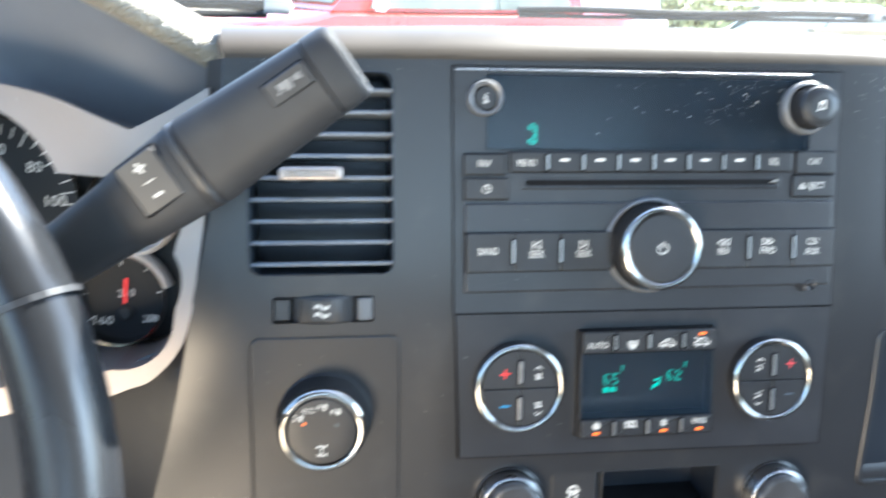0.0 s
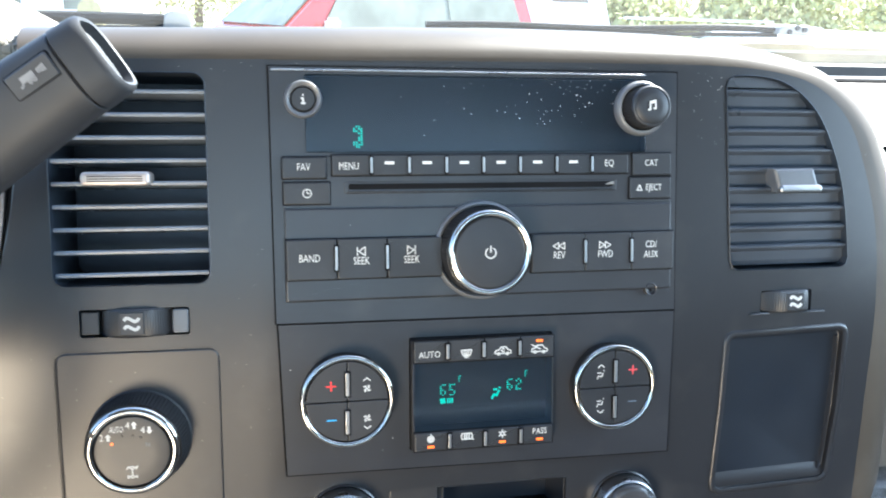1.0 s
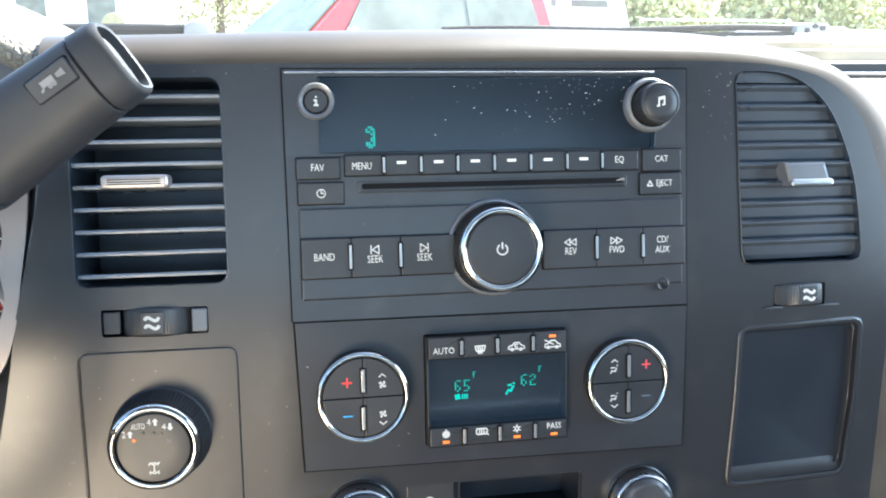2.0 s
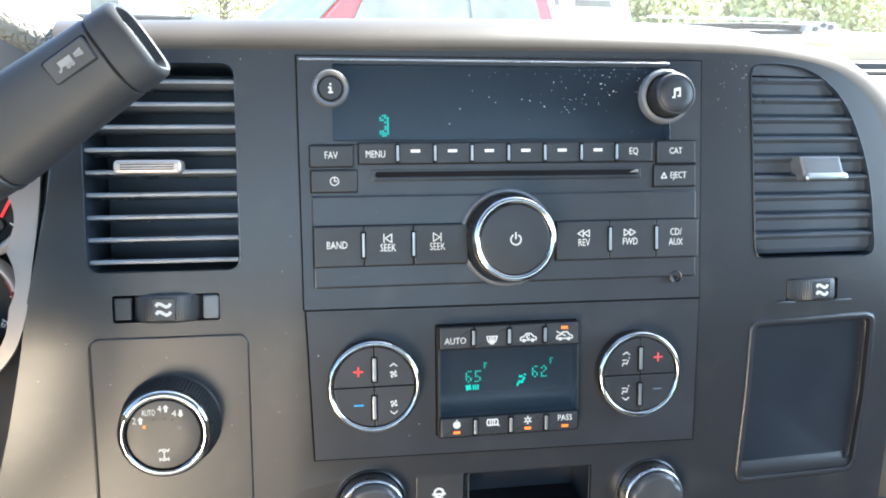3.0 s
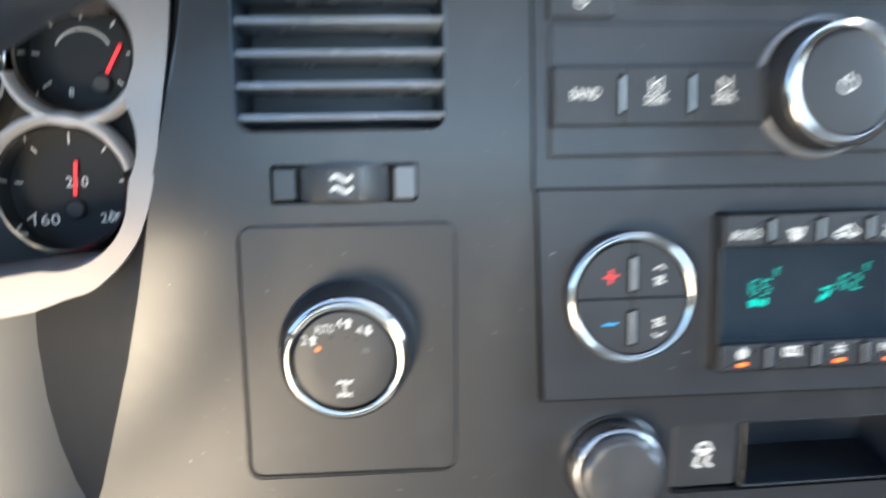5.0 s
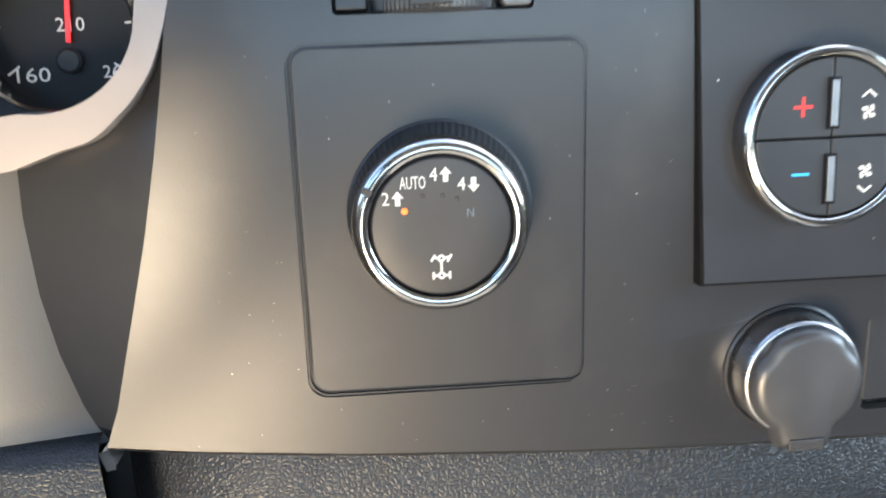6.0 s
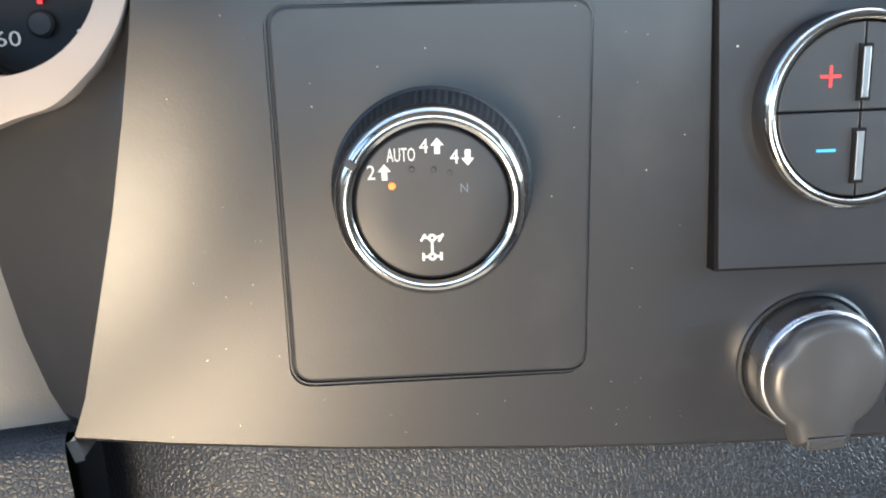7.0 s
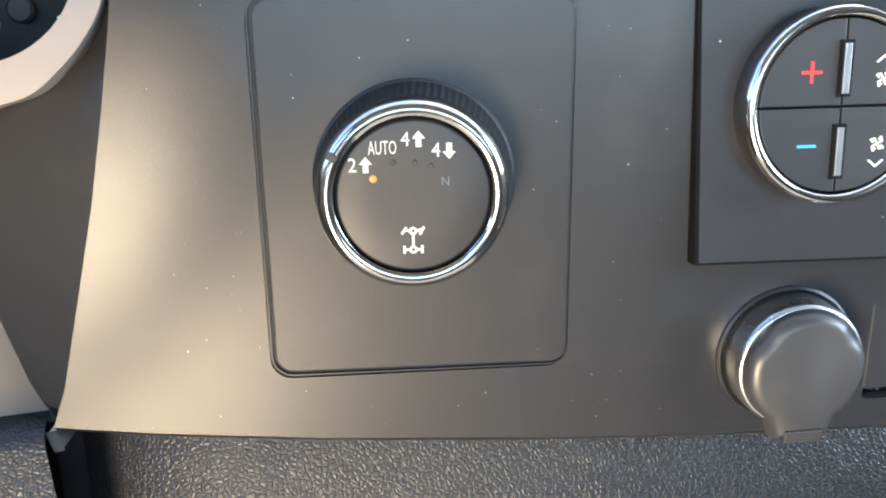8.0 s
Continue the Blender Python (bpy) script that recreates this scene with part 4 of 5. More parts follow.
part("knob_face", lathe([(0.0162, -0.0140), (0.0157, -0.0142), (0.0155, -0.0150), (0.0151, -0.0154), (0.0148, -0.01545), (0.008, -0.01545)], kx, kz, 96), BUTTON, knob, "black knob face with white legends")
part("pointer", ribbon([[(-0.0780, -0.0398), (-0.0768, -0.0406)]], 0.0014, -0.0166, thick=0.001), BLACK, knob)
F = -0.0155
for text, x, z, way in (("2", -0.0735, -0.0421, 1), ("4", -0.0630, -0.0372, 1), ("4", -0.0570, -0.0395, -1)):
    lettering(text, 0.0041, x, z, F, WHITE, knob, squeeze=0.9)
    ax = x + 0.0026
    bm = ribbon([[(ax, z - 0.0012 * way), (ax, z + 0.0004 * way)]], 0.0011, F)
    head = [(ax - 0.0013, z + 0.0002 * way), (ax + 0.0013, z + 0.0002 * way), (ax, z + 0.0017 * way)]
    prism(head if way > 0 else head[::-1], F + 0.0001, F, 0, bm)
    part("arrow", bm, WHITE, knob)
lettering("AUTO", 0.0039, -0.0675, -0.0388, F, WHITE, knob, squeeze=0.52)
lettering("N", 0.0026, -0.0552, -0.0458, F, DIMBLUE, knob, squeeze=0.9)
for x, z in ((-0.0655, -0.0416), (-0.0612, -0.0418), (-0.0580, -0.0425)):
    part("unlit_lamp", lathe([(0.0006, -0.0150), (0.0006, -0.0156), (0.0004, -0.0157)], x, z, 12), BUTTON, knob)
part("pilot_lamp", lathe([(0.0007, -0.0150), (0.0007, -0.0156), (0.0004, -0.01565)], -0.0695, -0.0448, 16), AMBER, knob, "lit amber pilot lamp")
axle = [[(-0.0018, 0.0022), (-0.0007, 0.0019)], arc(0, 0.0019, 0.0006, 0, 360, 10), [(0.0007, 0.0019), (0.0018, 0.0022)], [(-0.0022, 0.0014), (-0.0014, 0.0026)], [(0.0014, 0.0012), (0.0022, 0.0026)],
        [(0, 0.0012), (0, -0.0012)], arc(0, -0.0020, 0.0006, 0, 360, 10), [(-0.0018, -0.0020), (-0.0007, -0.0020)], [(0.0007, -0.0020), (0.0018, -0.0020)], [(-0.0018, -0.0013), (-0.0018, -0.0027)], [(0.0018, -0.0013), (0.0018, -0.0027)]]
part("drivetrain_symbol", ribbon(shift(axle, -0.0619, -0.0576, 1.0), 0.0005, F), WHITE, knob)

# ---- air vents ----


LOUVRE = [(0.0050, 0.0030), (0.0030, 0.0040), (0.0014, 0.0038), (0.0005, 0.0030), (0.0006, 0.0021), (0.0016, 0.0013), (0.0030, 0.0004), (0.0038, -0.0040), (0.0052, -0.0066), (0.0064, -0.0062)]
BLADE = [(0.0030, 0.0010), (0.0022, 0.0013), (0.0016, 0.0006), (0.0018, -0.0004), (0.020, -0.0022), (0.020, -0.0012)]


def vent(at, loop, slats, tab, label, paddle=False):
    v = thing("air_vent", at, label, "air vent", "air vents in the dash")
    inner = inset(loop, 0.0006)
    bm = bmesh.new()
    loft(bm, [[(x, -0.0004, z) for x, z in loop], [(x, -0.0006, z) for x, z in inset(loop, 0.0004)], [(x, 0.002, z) for x, z in inner], [(x, 0.045, z) for x, z in inner]])
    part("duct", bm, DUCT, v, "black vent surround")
    for z in slats:
        cross = sorted(x0 + (x1 - x0) * (z - z0) / (z1 - z0) for (x0, z0), (x1, z1) in zip(inner, inner[1:] + inner[:1]) if (z0 - z) * (z1 - z) < 0)
        a, b = cross[0] + 0.0002, cross[-1] + (0.004 if paddle else -0.0002)
        prof = LOUVRE if paddle else BLADE
        bm = bmesh.new()
        loft(bm, [[(x, y, z + dz) for y, dz in prof] for x in (a, b)], cap_first=True)
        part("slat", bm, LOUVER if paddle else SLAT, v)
    x0, z0, x1, z1 = tab
    if paddle:
        top = [p for p in inner if p[1] > 0.1040]
        part("head_panel", prism(top, 0.007, 0.0024, 0.0004), LOUVER, v, "smooth panel above the slats")
        t = part("tab", prism([(x0 + 0.0035, z0), (x1, z0), (x1 - 0.0040, z1), (x0, z1)], 0.006, -0.0060, 0.0020), VENT, v, "grey paddle tab")
        part("tab_edge", prism(rrect(x0 + 0.0032, z0 - 0.0006, x1 + 0.0004, z0 + 0.0036, 0.0018), -0.002, -0.0070, 0.0017), BARS, t, "satin silver edge")
        return
    t = part("tab", prism(rrect(x0, z0, x1, z1, 0.0020), 0.006, -0.0065, 0.0016), TABSILVER, v, "ribbed satin silver tab")
    for z in (z0 + 0.0020, (z0 + z1) / 2, z1 - 0.0020):
        part("tab_groove", ribbon([[(x0 + 0.003, z), (x1 - 0.003, z)]], 0.0004, -0.0067), GROOVE, t)


vent(beside(DASH, -0.059), LEFT_VENT, [0.0230 + 0.0096 * k for k in range(9)], (-0.0785, 0.0608, -0.0510, 0.0668), "black slatted air vent with a silver tab")
vent(beside(DASH, 0.247), RIGHT_VENT, [0.0251 + 0.00940 * k for k in range(9)], (0.2350, 0.0545, 0.2612, 0.0660), "round-cornered slatted air vent with a silver tab", True)

WAVE = [[(-0.0046, 0.0), (-0.0036, 0.0013), (-0.0020, 0.0012), (0.0, 0.0), (0.0020, -0.0011), (0.0036, -0.0006), (0.0046, 0.0008)]]


def thumbwheel(x0, x1, wx0, wx1, z0, z1, at, wave_x, lip=False):
    w = thing("vent_thumbwheel", at, "ribbed black thumbwheel for the air vent", "thumbwheel", "thumbwheels below the vents")
    bm = bmesh.new()
    loop = rrect(x0 + 0.0002, z0 + 0.0002, x1 - 0.0002, z1 - 0.0002, 0.0011)
    loft(bm, [[(x, 0.0046, z) for x, z in inset(loop, -0.0030)], [(x, 0.0046, z) for x, z in inset(loop, -0.0006)], [(x, 0.0004, z) for x, z in loop], [(x, 0.0075, z) for x, z in inset(loop, 0.0004)]])
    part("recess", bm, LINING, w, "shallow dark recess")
    if lip:
        for a, b in ((x0 - 0.0066, x0 + 0.0040), (x1 - 0.0055, x1 + 0.0072)):
            part("lip", prism([(a, z0 - 0.0008), (b, z0 - 0.0010), (b, z0 - 0.0002), ((a + b) / 2, z0 - 0.0002)], 0.001, -0.0010, 0.0003), VENT, w)
    else:
        part("end_block", prism(rrect(x1 - 0.0072, z0 + 0.0006, x1 - 0.0004, z1 - 0.0006, 0.0012), 0.005, 0.0002, 0.0008), VENT, w, "pale grey end stop")
        part("end_block", prism(rrect(x0 + 0.0004, z0 + 0.0008, wx0 - 0.0006, z1 - 0.0008, 0.0008), 0.006, 0.0014, 0.0006), TRIM, w)
    cx, r, n = (wx0 + wx1) / 2, (wx1 - wx0) / 2 * 1.05, 64
    zc, half = (z0 + z1) / 2, (z1 - z0) / 2 - 0.0002
    rings = []
    for f, q in ((-1.0, 0.90), (-0.86, 0.97), (-0.55, 1.0), (0.55, 1.0), (0.86, 0.97), (1.0, 0.90)):
        ring = []
        for k in range(n + 1):
            a = radians(18 + 144 * k / n)
            d = 0.00026 if k % 2 and abs(f) < 0.95 else 0
            ring.append((cx + (r - d) * math.cos(a), 0.0075 - (r - d) * math.sin(a) * 0.72 * q, zc + half * f * (1 + 0.10 * math.sin(a))))
        rings.append(ring)
    bm = bmesh.new()
    loft(bm, rings, cap_first=True, closed=True)
    part("wheel", bm, BUTTON, w, "ribbed wheel")
    f = 0.0075 - r * 0.72 - 0.0002
    label = part("label_patch", prism(rrect(wave_x - 0.0048, zc - half * 0.84, wave_x + 0.0048, zc + half * 0.84, 0.0006), f + 0.0026, f + 0.0001, 0.0003), BUTTON, w, "smooth patch between the ribs")
    part("airflow_symbol", ribbon(shift(WAVE, wave_x, zc + 0.0017, 0.62) + shift(WAVE, wave_x, zc - 0.0018, 0.62), 0.0013, f - 0.0001, thick=0.0003), WHITE, label)


thumbwheel(-0.0825, -0.0376, -0.0741, -0.0450, -0.0028, 0.0088, beside(DASH, -0.059), -0.0608)
thumbwheel(0.2335, 0.2618, 0.2330, 0.2627, -0.0046, 0.0058, beside(DASH, 0.247), 0.2500, True)

# ---- storage pocket and the row below the climate panel ----
pocket = thing("storage_pocket", beside(LOW, 0.248), "shallow black storage recess with a rounded rim", "storage pocket")
bm = bmesh.new()
loft(bm, [[(x, y, z) for x, z in inset(POCKET, d)] for d, y in ((-0.0016, 0.0004), (-0.0013, -0.0002), (-0.0006, -0.0006), (0.0006, -0.0006), (0.0016, -0.0002), (0.0020, 0.003))], cap_last=False)
part("rim", bm, TRIM, pocket, "low rounded rim", 50)
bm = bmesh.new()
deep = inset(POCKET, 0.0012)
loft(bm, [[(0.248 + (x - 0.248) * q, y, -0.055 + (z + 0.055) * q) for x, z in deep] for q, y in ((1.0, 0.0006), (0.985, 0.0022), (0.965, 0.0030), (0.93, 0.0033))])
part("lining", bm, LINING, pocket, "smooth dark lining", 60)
bm = bmesh.new()
loft(bm, [[(0.2136 + 0.0004 * k, y, z), (0.2766 + 0.0003 * k, y, z + 0.0012)] for k, (y, z) in enumerate(((0.0010, -0.0958), (0.0006, -0.0950), (0.0030, -0.0886), (0.0036, -0.0880), (0.0046, -0.0877)))], cap_last=False, closed=False)
part("front_lip", bm, TRIM, pocket, "sloping front lip", 60)
bm = bmesh.new()
edge = smooth([(0.2742, -0.0905), (0.2762, -0.0860), (0.2778, -0.0700), (0.2789, -0.0500), (0.2795, -0.0300), (0.2793, -0.0195)])
loft(bm, [[(x + dx, y, z) for x, z in edge] for dx, y in ((-0.0006, 0.0034), (-0.0004, 0.0012), (0.0, 0.0007), (0.0004, 0.0012), (0.0008, 0.0030))], cap_last=False, closed=False)
part("inner_ridge", bm, TRIM, pocket, "thin raised inner ridge", 60)

row = thing("stability_button", LOW @ pose(-0.0008, 0, 0.0012), "square black stability button with a white symbol", "button")
k = part("cap", prism(rrect(0.0492, -0.1060, 0.0722, -0.0822, 0.0010), 0.008, 0.0004, 0.0006), BUTTON, row)
cx, cz = 0.0603, -0.0940
part("symbol", ribbon([arc(cx, cz + 0.0018, 0.0022, 0, 360, 10), [(cx - 0.0020, cz - 0.0010), (cx - 0.0030, cz - 0.0040), (cx - 0.0010, cz - 0.0050)], [(cx + 0.0020, cz - 0.0010), (cx + 0.0008, cz - 0.0032), (cx + 0.0030, cz - 0.0050)], [(cx - 0.0030, cz + 0.0012), (cx + 0.0030, cz + 0.0012)]], 0.0010, 0.0003), WHITE, row)
tray = thing("open_slot", LOW, "dark open slot between the power outlets", "storage slot")
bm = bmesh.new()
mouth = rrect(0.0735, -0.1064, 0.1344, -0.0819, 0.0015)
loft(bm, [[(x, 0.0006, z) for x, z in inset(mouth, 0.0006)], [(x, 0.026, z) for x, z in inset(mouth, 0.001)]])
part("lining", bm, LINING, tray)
bm = bmesh.new()
loft(bm, [[(x, 0.002, z) for x, z in mouth], [(x, 0.0004, z) for x, z in mouth], [(x, 0.0002, z) for x, z in inset(mouth, 0.0003)], [(x, 0.0006, z) for x, z in inset(mouth, 0.0007)]], cap_last=False)
part("rim", bm, BUTTON, tray, "thin black rim")


def outlet(x, z):
    o = thing("power_outlet", LOW @ pose(x, 0, z), "charcoal hinged cover on a round power outlet", "power outlet", "power outlets in the dash")
    part("surround", lathe([(0.0172, 0.0008), (0.0169, -0.0005), (0.0163, -0.0010), (0.0155, 0.0)], cap=False), TRIM, o)
    part("ring", lathe([(0.0155, 0.004), (0.0153, -0.0066), (0.0149, -0.0080), (0.0142, -0.0084), (0.0126, -0.0074)], cap=False), SATIN, o, "bright socket ring")
    body = [((0.0143 - 0.0010 * math.exp(-((abs(a - 90) - 52) / 12) ** 2)) * math.cos(radians(a)), (0.0143 - 0.0010 * math.exp(-((abs(a - 90) - 52) / 12) ** 2)) * math.sin(radians(a))) for a in range(-56, 237, 4)]
    loop = body + [(-0.0070, -0.0160), (-0.0064, -0.0172), (0.0064, -0.0172), (0.0070, -0.0160)]
    part("cover", prism(loop, -0.0070, -0.0120, 0.0032), COVER, o, "rounded satin grey cover", 50)
    part("hinge", prism(rrect(-0.0046, -0.0173, 0.0046, -0.0142, 0.0004), -0.006, -0.0122, 0.0005), COVER, o)


for x, z in OUTLETS:
    outlet(x, z)

# ---- gear lever ----
axis = Vector((0.729, -0.130, 0.499)).normalized()
REACH = 0.893                                             # along the lever
tip = Vector((-0.0530, -0.0880, 0.1035))
side = Vector((axis.z, 0, -axis.x)).normalized()          # across the lever, down and to the passenger
out = axis.cross(side).normalized()                       # towards the driver
if out.y > 0:
    out = -out
lever = thing("gear_lever", DASH, "black column gear lever with a tow button and rocker", "gear lever")


def section(s, w, h, n=40, power=3.2):
    """A squared-off round at s metres along the lever from its tip."""
    c, ring = tip + axis * s * REACH, []
    w, h = w * (1 + 0.69 * s), h * (1 + 0.69 * s)
    for i in range(n):
        a = 2 * math.pi * i / n
        u, v = math.cos(a), math.sin(a)
        k = (abs(u) ** power + abs(v) ** power) ** (-1 / power)
        ring.append(tuple(c + side * (u * k * w) + out * (v * k * h)))
    return ring


def tube(name, stations, mat, label="", cap=True):
    bm = bmesh.new()
    loft(bm, [section(*s) for s in stations], cap_first=True, cap_last=cap)
    return part(name, bm, mat, lever, label, 40)


tube("shaft", [(-0.250, 0.0100, 0.0095), (-0.170, 0.0120, 0.0105), (-0.125, 0.0128, 0.0118), (-0.101, 0.0142, 0.0126)], GRIP, "tapered lever shaft")
tube("rocker_housing", [(-0.103, 0.0140, 0.0124), (-0.100, 0.0148, 0.0130), (-0.073, 0.0166, 0.0136), (-0.0705, 0.0160, 0.0130)], GRIP)
tube("collar", [(-0.0715, 0.0163, 0.0132), (-0.0708, 0.0171, 0.0139), (-0.0686, 0.0171, 0.0139), (-0.0678, 0.0163, 0.0132)], BUTTON)
tube("grip", [(-0.0682, 0.0157, 0.0124), (-0.0665, 0.0171, 0.0138), (-0.045, 0.0160, 0.0137), (-0.0125, 0.0142, 0.0134), (-0.0118, 0.0136, 0.0128)], GRIP, "smooth black grip")
bm = bmesh.new()
loft(bm, [section(*s) for s in ((-0.0116, 0.0136, 0.0128), (-0.0110, 0.0143, 0.0136), (-0.0030, 0.0139, 0.0131), (-0.0008, 0.0134, 0.0126), (0.0004, 0.0124, 0.0116), (0.0, 0.0113, 0.0105), (-0.0040, 0.0106, 0.0098))], cap_last=True)
part("end_cap", bm, GRIP, lever, "hollow-ended cap", 40)
bm = bmesh.new()
loft(bm, [section(-0.0042, 0.0104, 0.0096), section(-0.0030, 0.0098, 0.0090)], cap_last=True)
part("end_button", bm, ENDCAP, lever, "pale push button in the lever's end", 40)


def on_lever(s, across, lift=0.0):
    """A point of the lever's front: along from the tip, across downwards, lift outwards."""
    return tip + axis * s * REACH + side * across * (1 + 0.69 * s) + out * (0.0134 * (1 + 0.69 * s) + lift)


def slab(name, s0, s1, a0, a1, lift, thick, mat, parent, label="", bevel=0.0005):
    bm = bmesh.new()
    c = rrect(s0, a0, s1, a1, 0.0012, 4)
    rings = [[tuple(on_lever(x, z, lift - thick)) for x, z in c], [tuple(on_lever(x, z, lift - bevel)) for x, z in c], [tuple(on_lever(x, z, lift)) for x, z in inset(c, bevel)]]
    loft(bm, rings)
    return part(name, bm, mat, parent, label)


slab("button_groove", -0.0316, -0.0132, -0.0085, 0.0009, 0.0001, 0.002, GROOVE, lever)
tow = slab("tow_button", -0.0310, -0.0138, -0.0079, 0.0003, 0.0008, 0.002, BUTTON, lever, "tow mode button")


def strokes_on(lines, width, s, across, lift, parent, mat, name):
    bm = bmesh.new()
    for line in lines:
        for (xa, za), (xb, zb) in zip(line, line[1:]):
            d = Vector((xb - xa, zb - za)).normalized()
            e = Vector((-d.y, d.x)) * width / 2
            c = [(xa - e.x, za - e.y), (xb - e.x, zb - e.y), (xb + e.x, zb + e.y), (xa + e.x, za + e.y)]
            loft(bm, [[tuple(on_lever(s + u, across - v, lift - 0.0001)) for u, v in c], [tuple(on_lever(s + u, across - v, lift)) for u, v in c]])
    return part(name, bm, mat, parent)


trailer = [[(-0.0040, 0.0003 + 0.0007 * k), (0.0012, 0.0003 + 0.0007 * k)] for k in range(3)] + [[(-0.0052, -0.0008), (-0.0042, -0.0006), (-0.0038, 0.0)]] + [arc(x, -0.0006, 0.00055, 0, 360, 10) for x in (-0.0013, 0.0004)]
slope = [[(0.0024, 0.0006 + 0.0002 * k), (0.0056, 0.0006 + 0.00055 * (k - 1))] for k in range(4)]
strokes_on(trailer + slope, 0.00072, -0.0222, -0.0034, 0.0010, tow, FAINT, "trailer_symbol")
slab("rocker_groove", -0.0935, -0.0752, -0.0142, 0.0070, -0.0002, 0.003, GROOVE, lever)
rocker = slab("rocker", -0.0927, -0.0760, -0.0135, 0.0063, 0.0008, 0.003, BUTTON, lever, "manual shift rocker")
strokes_on([[(-0.0020, 0), (0.0020, 0)], [(0, -0.0020), (0, 0.0020)]], 0.0011, -0.0842, -0.0092, 0.0010, rocker, WHITE, "plus_sign")
strokes_on([[(-0.0022, 0), (0.0022, 0)]], 0.0004, -0.0842, -0.0037, 0.0010, rocker, WHITE, "divider_mark")
strokes_on([[(-0.0018, 0), (0.0018, 0)]], 0.0011, -0.0842, 0.0016, 0.0010, rocker, WHITE, "minus_sign")

# ---- steering wheel ----
wheel_at = DASH @ pose(-0.318, -0.125, -0.040, 78, 0, 0)
wheel = thing("steering_wheel", wheel_at, "black leather-wrapped steering wheel", "steering wheel")
bm = bmesh.new()
R, n, m = 0.1815, 96, 20
loft(bm, [[((R + 0.0135 * math.cos(b)) * math.cos(a), (R + 0.0135 * math.cos(b)) * math.sin(a), 0.0165 * math.sin(b)) for b in [2 * math.pi * j / m for j in range(m)]] for a in [2 * math.pi * i / n for i in range(n + 1)]], cap_last=False)
part("rim", bm, WHEELSKIN, wheel, "worn leather rim", 60)
for a0 in (22.0, 158.0):
    bm = bmesh.new()
    a = radians(a0)
    c, t = Vector((math.cos(a), math.sin(a), 0)), Vector((-math.sin(a), math.cos(a), 0))
    loft(bm, [[tuple(c * R + c * (0.0152 * math.cos(b)) + t * w + Vector((0, 0, 0.0172 * math.sin(b)))) for b in [2 * math.pi * j / m for j in range(m)]] for w in (-0.001, 0.001)], cap_last=False)
    part("rim_seam", bm, BUTTON, wheel, "grey seam strip")
for a0 in (6, 174, 250, 290):
    a = radians(a0)
    c, t = Vector((math.cos(a), math.sin(a), 0)), Vector((-math.sin(a), math.cos(a), 0))
    bm = bmesh.new()
    loft(bm, [[tuple(c * r + t * (w * u) + Vector((0, 0, -0.02 + 0.006 * v))) for u, v in ((-1, -1), (1, -1), (1, 1), (-1, 1))] for r, w in ((0.05, 0.022), (0.12, 0.016), (0.180, 0.020))], cap_first=True)
    part("spoke", bm, GRIP, wheel)
part("hub", lathe([(0.075, 0), (0.072, 0.02), (0.05, 0.03)], 0, 0, 48), GRIP, wheel, "smooth hub")
wheel.children[-1].matrix_local = pose(0, 0, -0.035, 90)
column = part("column", lathe([(0.045, 0.0), (0.055, 0.10), (0.060, 0.17)], 0, 0, 40, cap=False), GRIP, wheel, "steering column cover")
column.matrix_local = pose(0, 0, -0.035, -90)

# ---- the cab that closes the place round the camera ----


def slabs(name, boxes, mat, label, category):
    bm = bmesh.new()
    for b in boxes:
        box(bm, *b)
    bmesh.ops.recalc_face_normals(bm, faces=bm.faces)
    mesh = bpy.data.meshes.new(name)
    bm.to_mesh(mesh)
    bm.free()
    mesh.materials.append(mat)
    return tagged(new(name, mesh), label, category, kind="structure")


slabs("cab_floor", [(-0.76, -1.8, 0.60, 1.05, 0.55, 0.66)], CABIN, "grey-brown carpeted truck floor", "floor")
slabs("cab_roof", [(-0.76, -1.8, 2.03, 1.05, -0.16, 2.07)], CABIN, "pale cloth headliner", "ceiling")
# Unseen walls: gaps are cut for the added lamps, the left blackened against reflections.
slabs("wall_rear", [(-0.76, -1.86, 0.66, 1.05, -1.8, 0.68), (-0.76, -1.86, 1.40, 1.05, -1.8, 1.52), (-0.76, -1.86, 1.99, 1.05, -1.8, 2.03), (-0.76, -1.86, 1.52, -0.51, -1.8, 1.99), (0.81, -1.86, 1.52, 1.05, -1.8, 1.99), (-0.34, -1.86, 0.68, 1.05, -1.8, 1.40)], CABIN, "cloth-covered rear of the cab with gaps for lamps", "wall")
slabs("wall_left", [(-0.76, -1.8, 0.66, -0.71, -1.74, 2.03), (-0.76, -0.98, 0.66, -0.71, 0.60, 1.45), (-0.76, -1.08, 1.45, -0.71, -0.98, 2.03)], DOORTRIM, "black cab side with a gap for the added lamp", "wall")
# Window cut short to keep bright sky out of the trim's reflections.
slabs("wall_right", [(1.05, -1.8, 0.66, 1.09, 0.60, 1.42), (1.05, -1.8, 1.42, 1.09, -0.74, 2.03), (1.05, -0.74, 1.95, 1.09, -0.16, 2.03)], CABIN, "passenger door with its window", "wall")

# windscreen
wind = bpy.data.materials.new("windscreen_glass")
wind.use_nodes = True
wt = wind.node_tree
clear, gloss, blend, fres = wt.nodes.new("ShaderNodeBsdfTransparent"), wt.nodes.new("ShaderNodeBsdfGlossy"), wt.nodes.new("ShaderNodeMixShader"), wt.nodes.new("ShaderNodeFresnel")
clear.inputs[0].default_value, gloss.inputs["Roughness"].default_value = (0.93, 0.96, 0.94, 1), 0.02
fres.inputs[0].default_value = 1.35
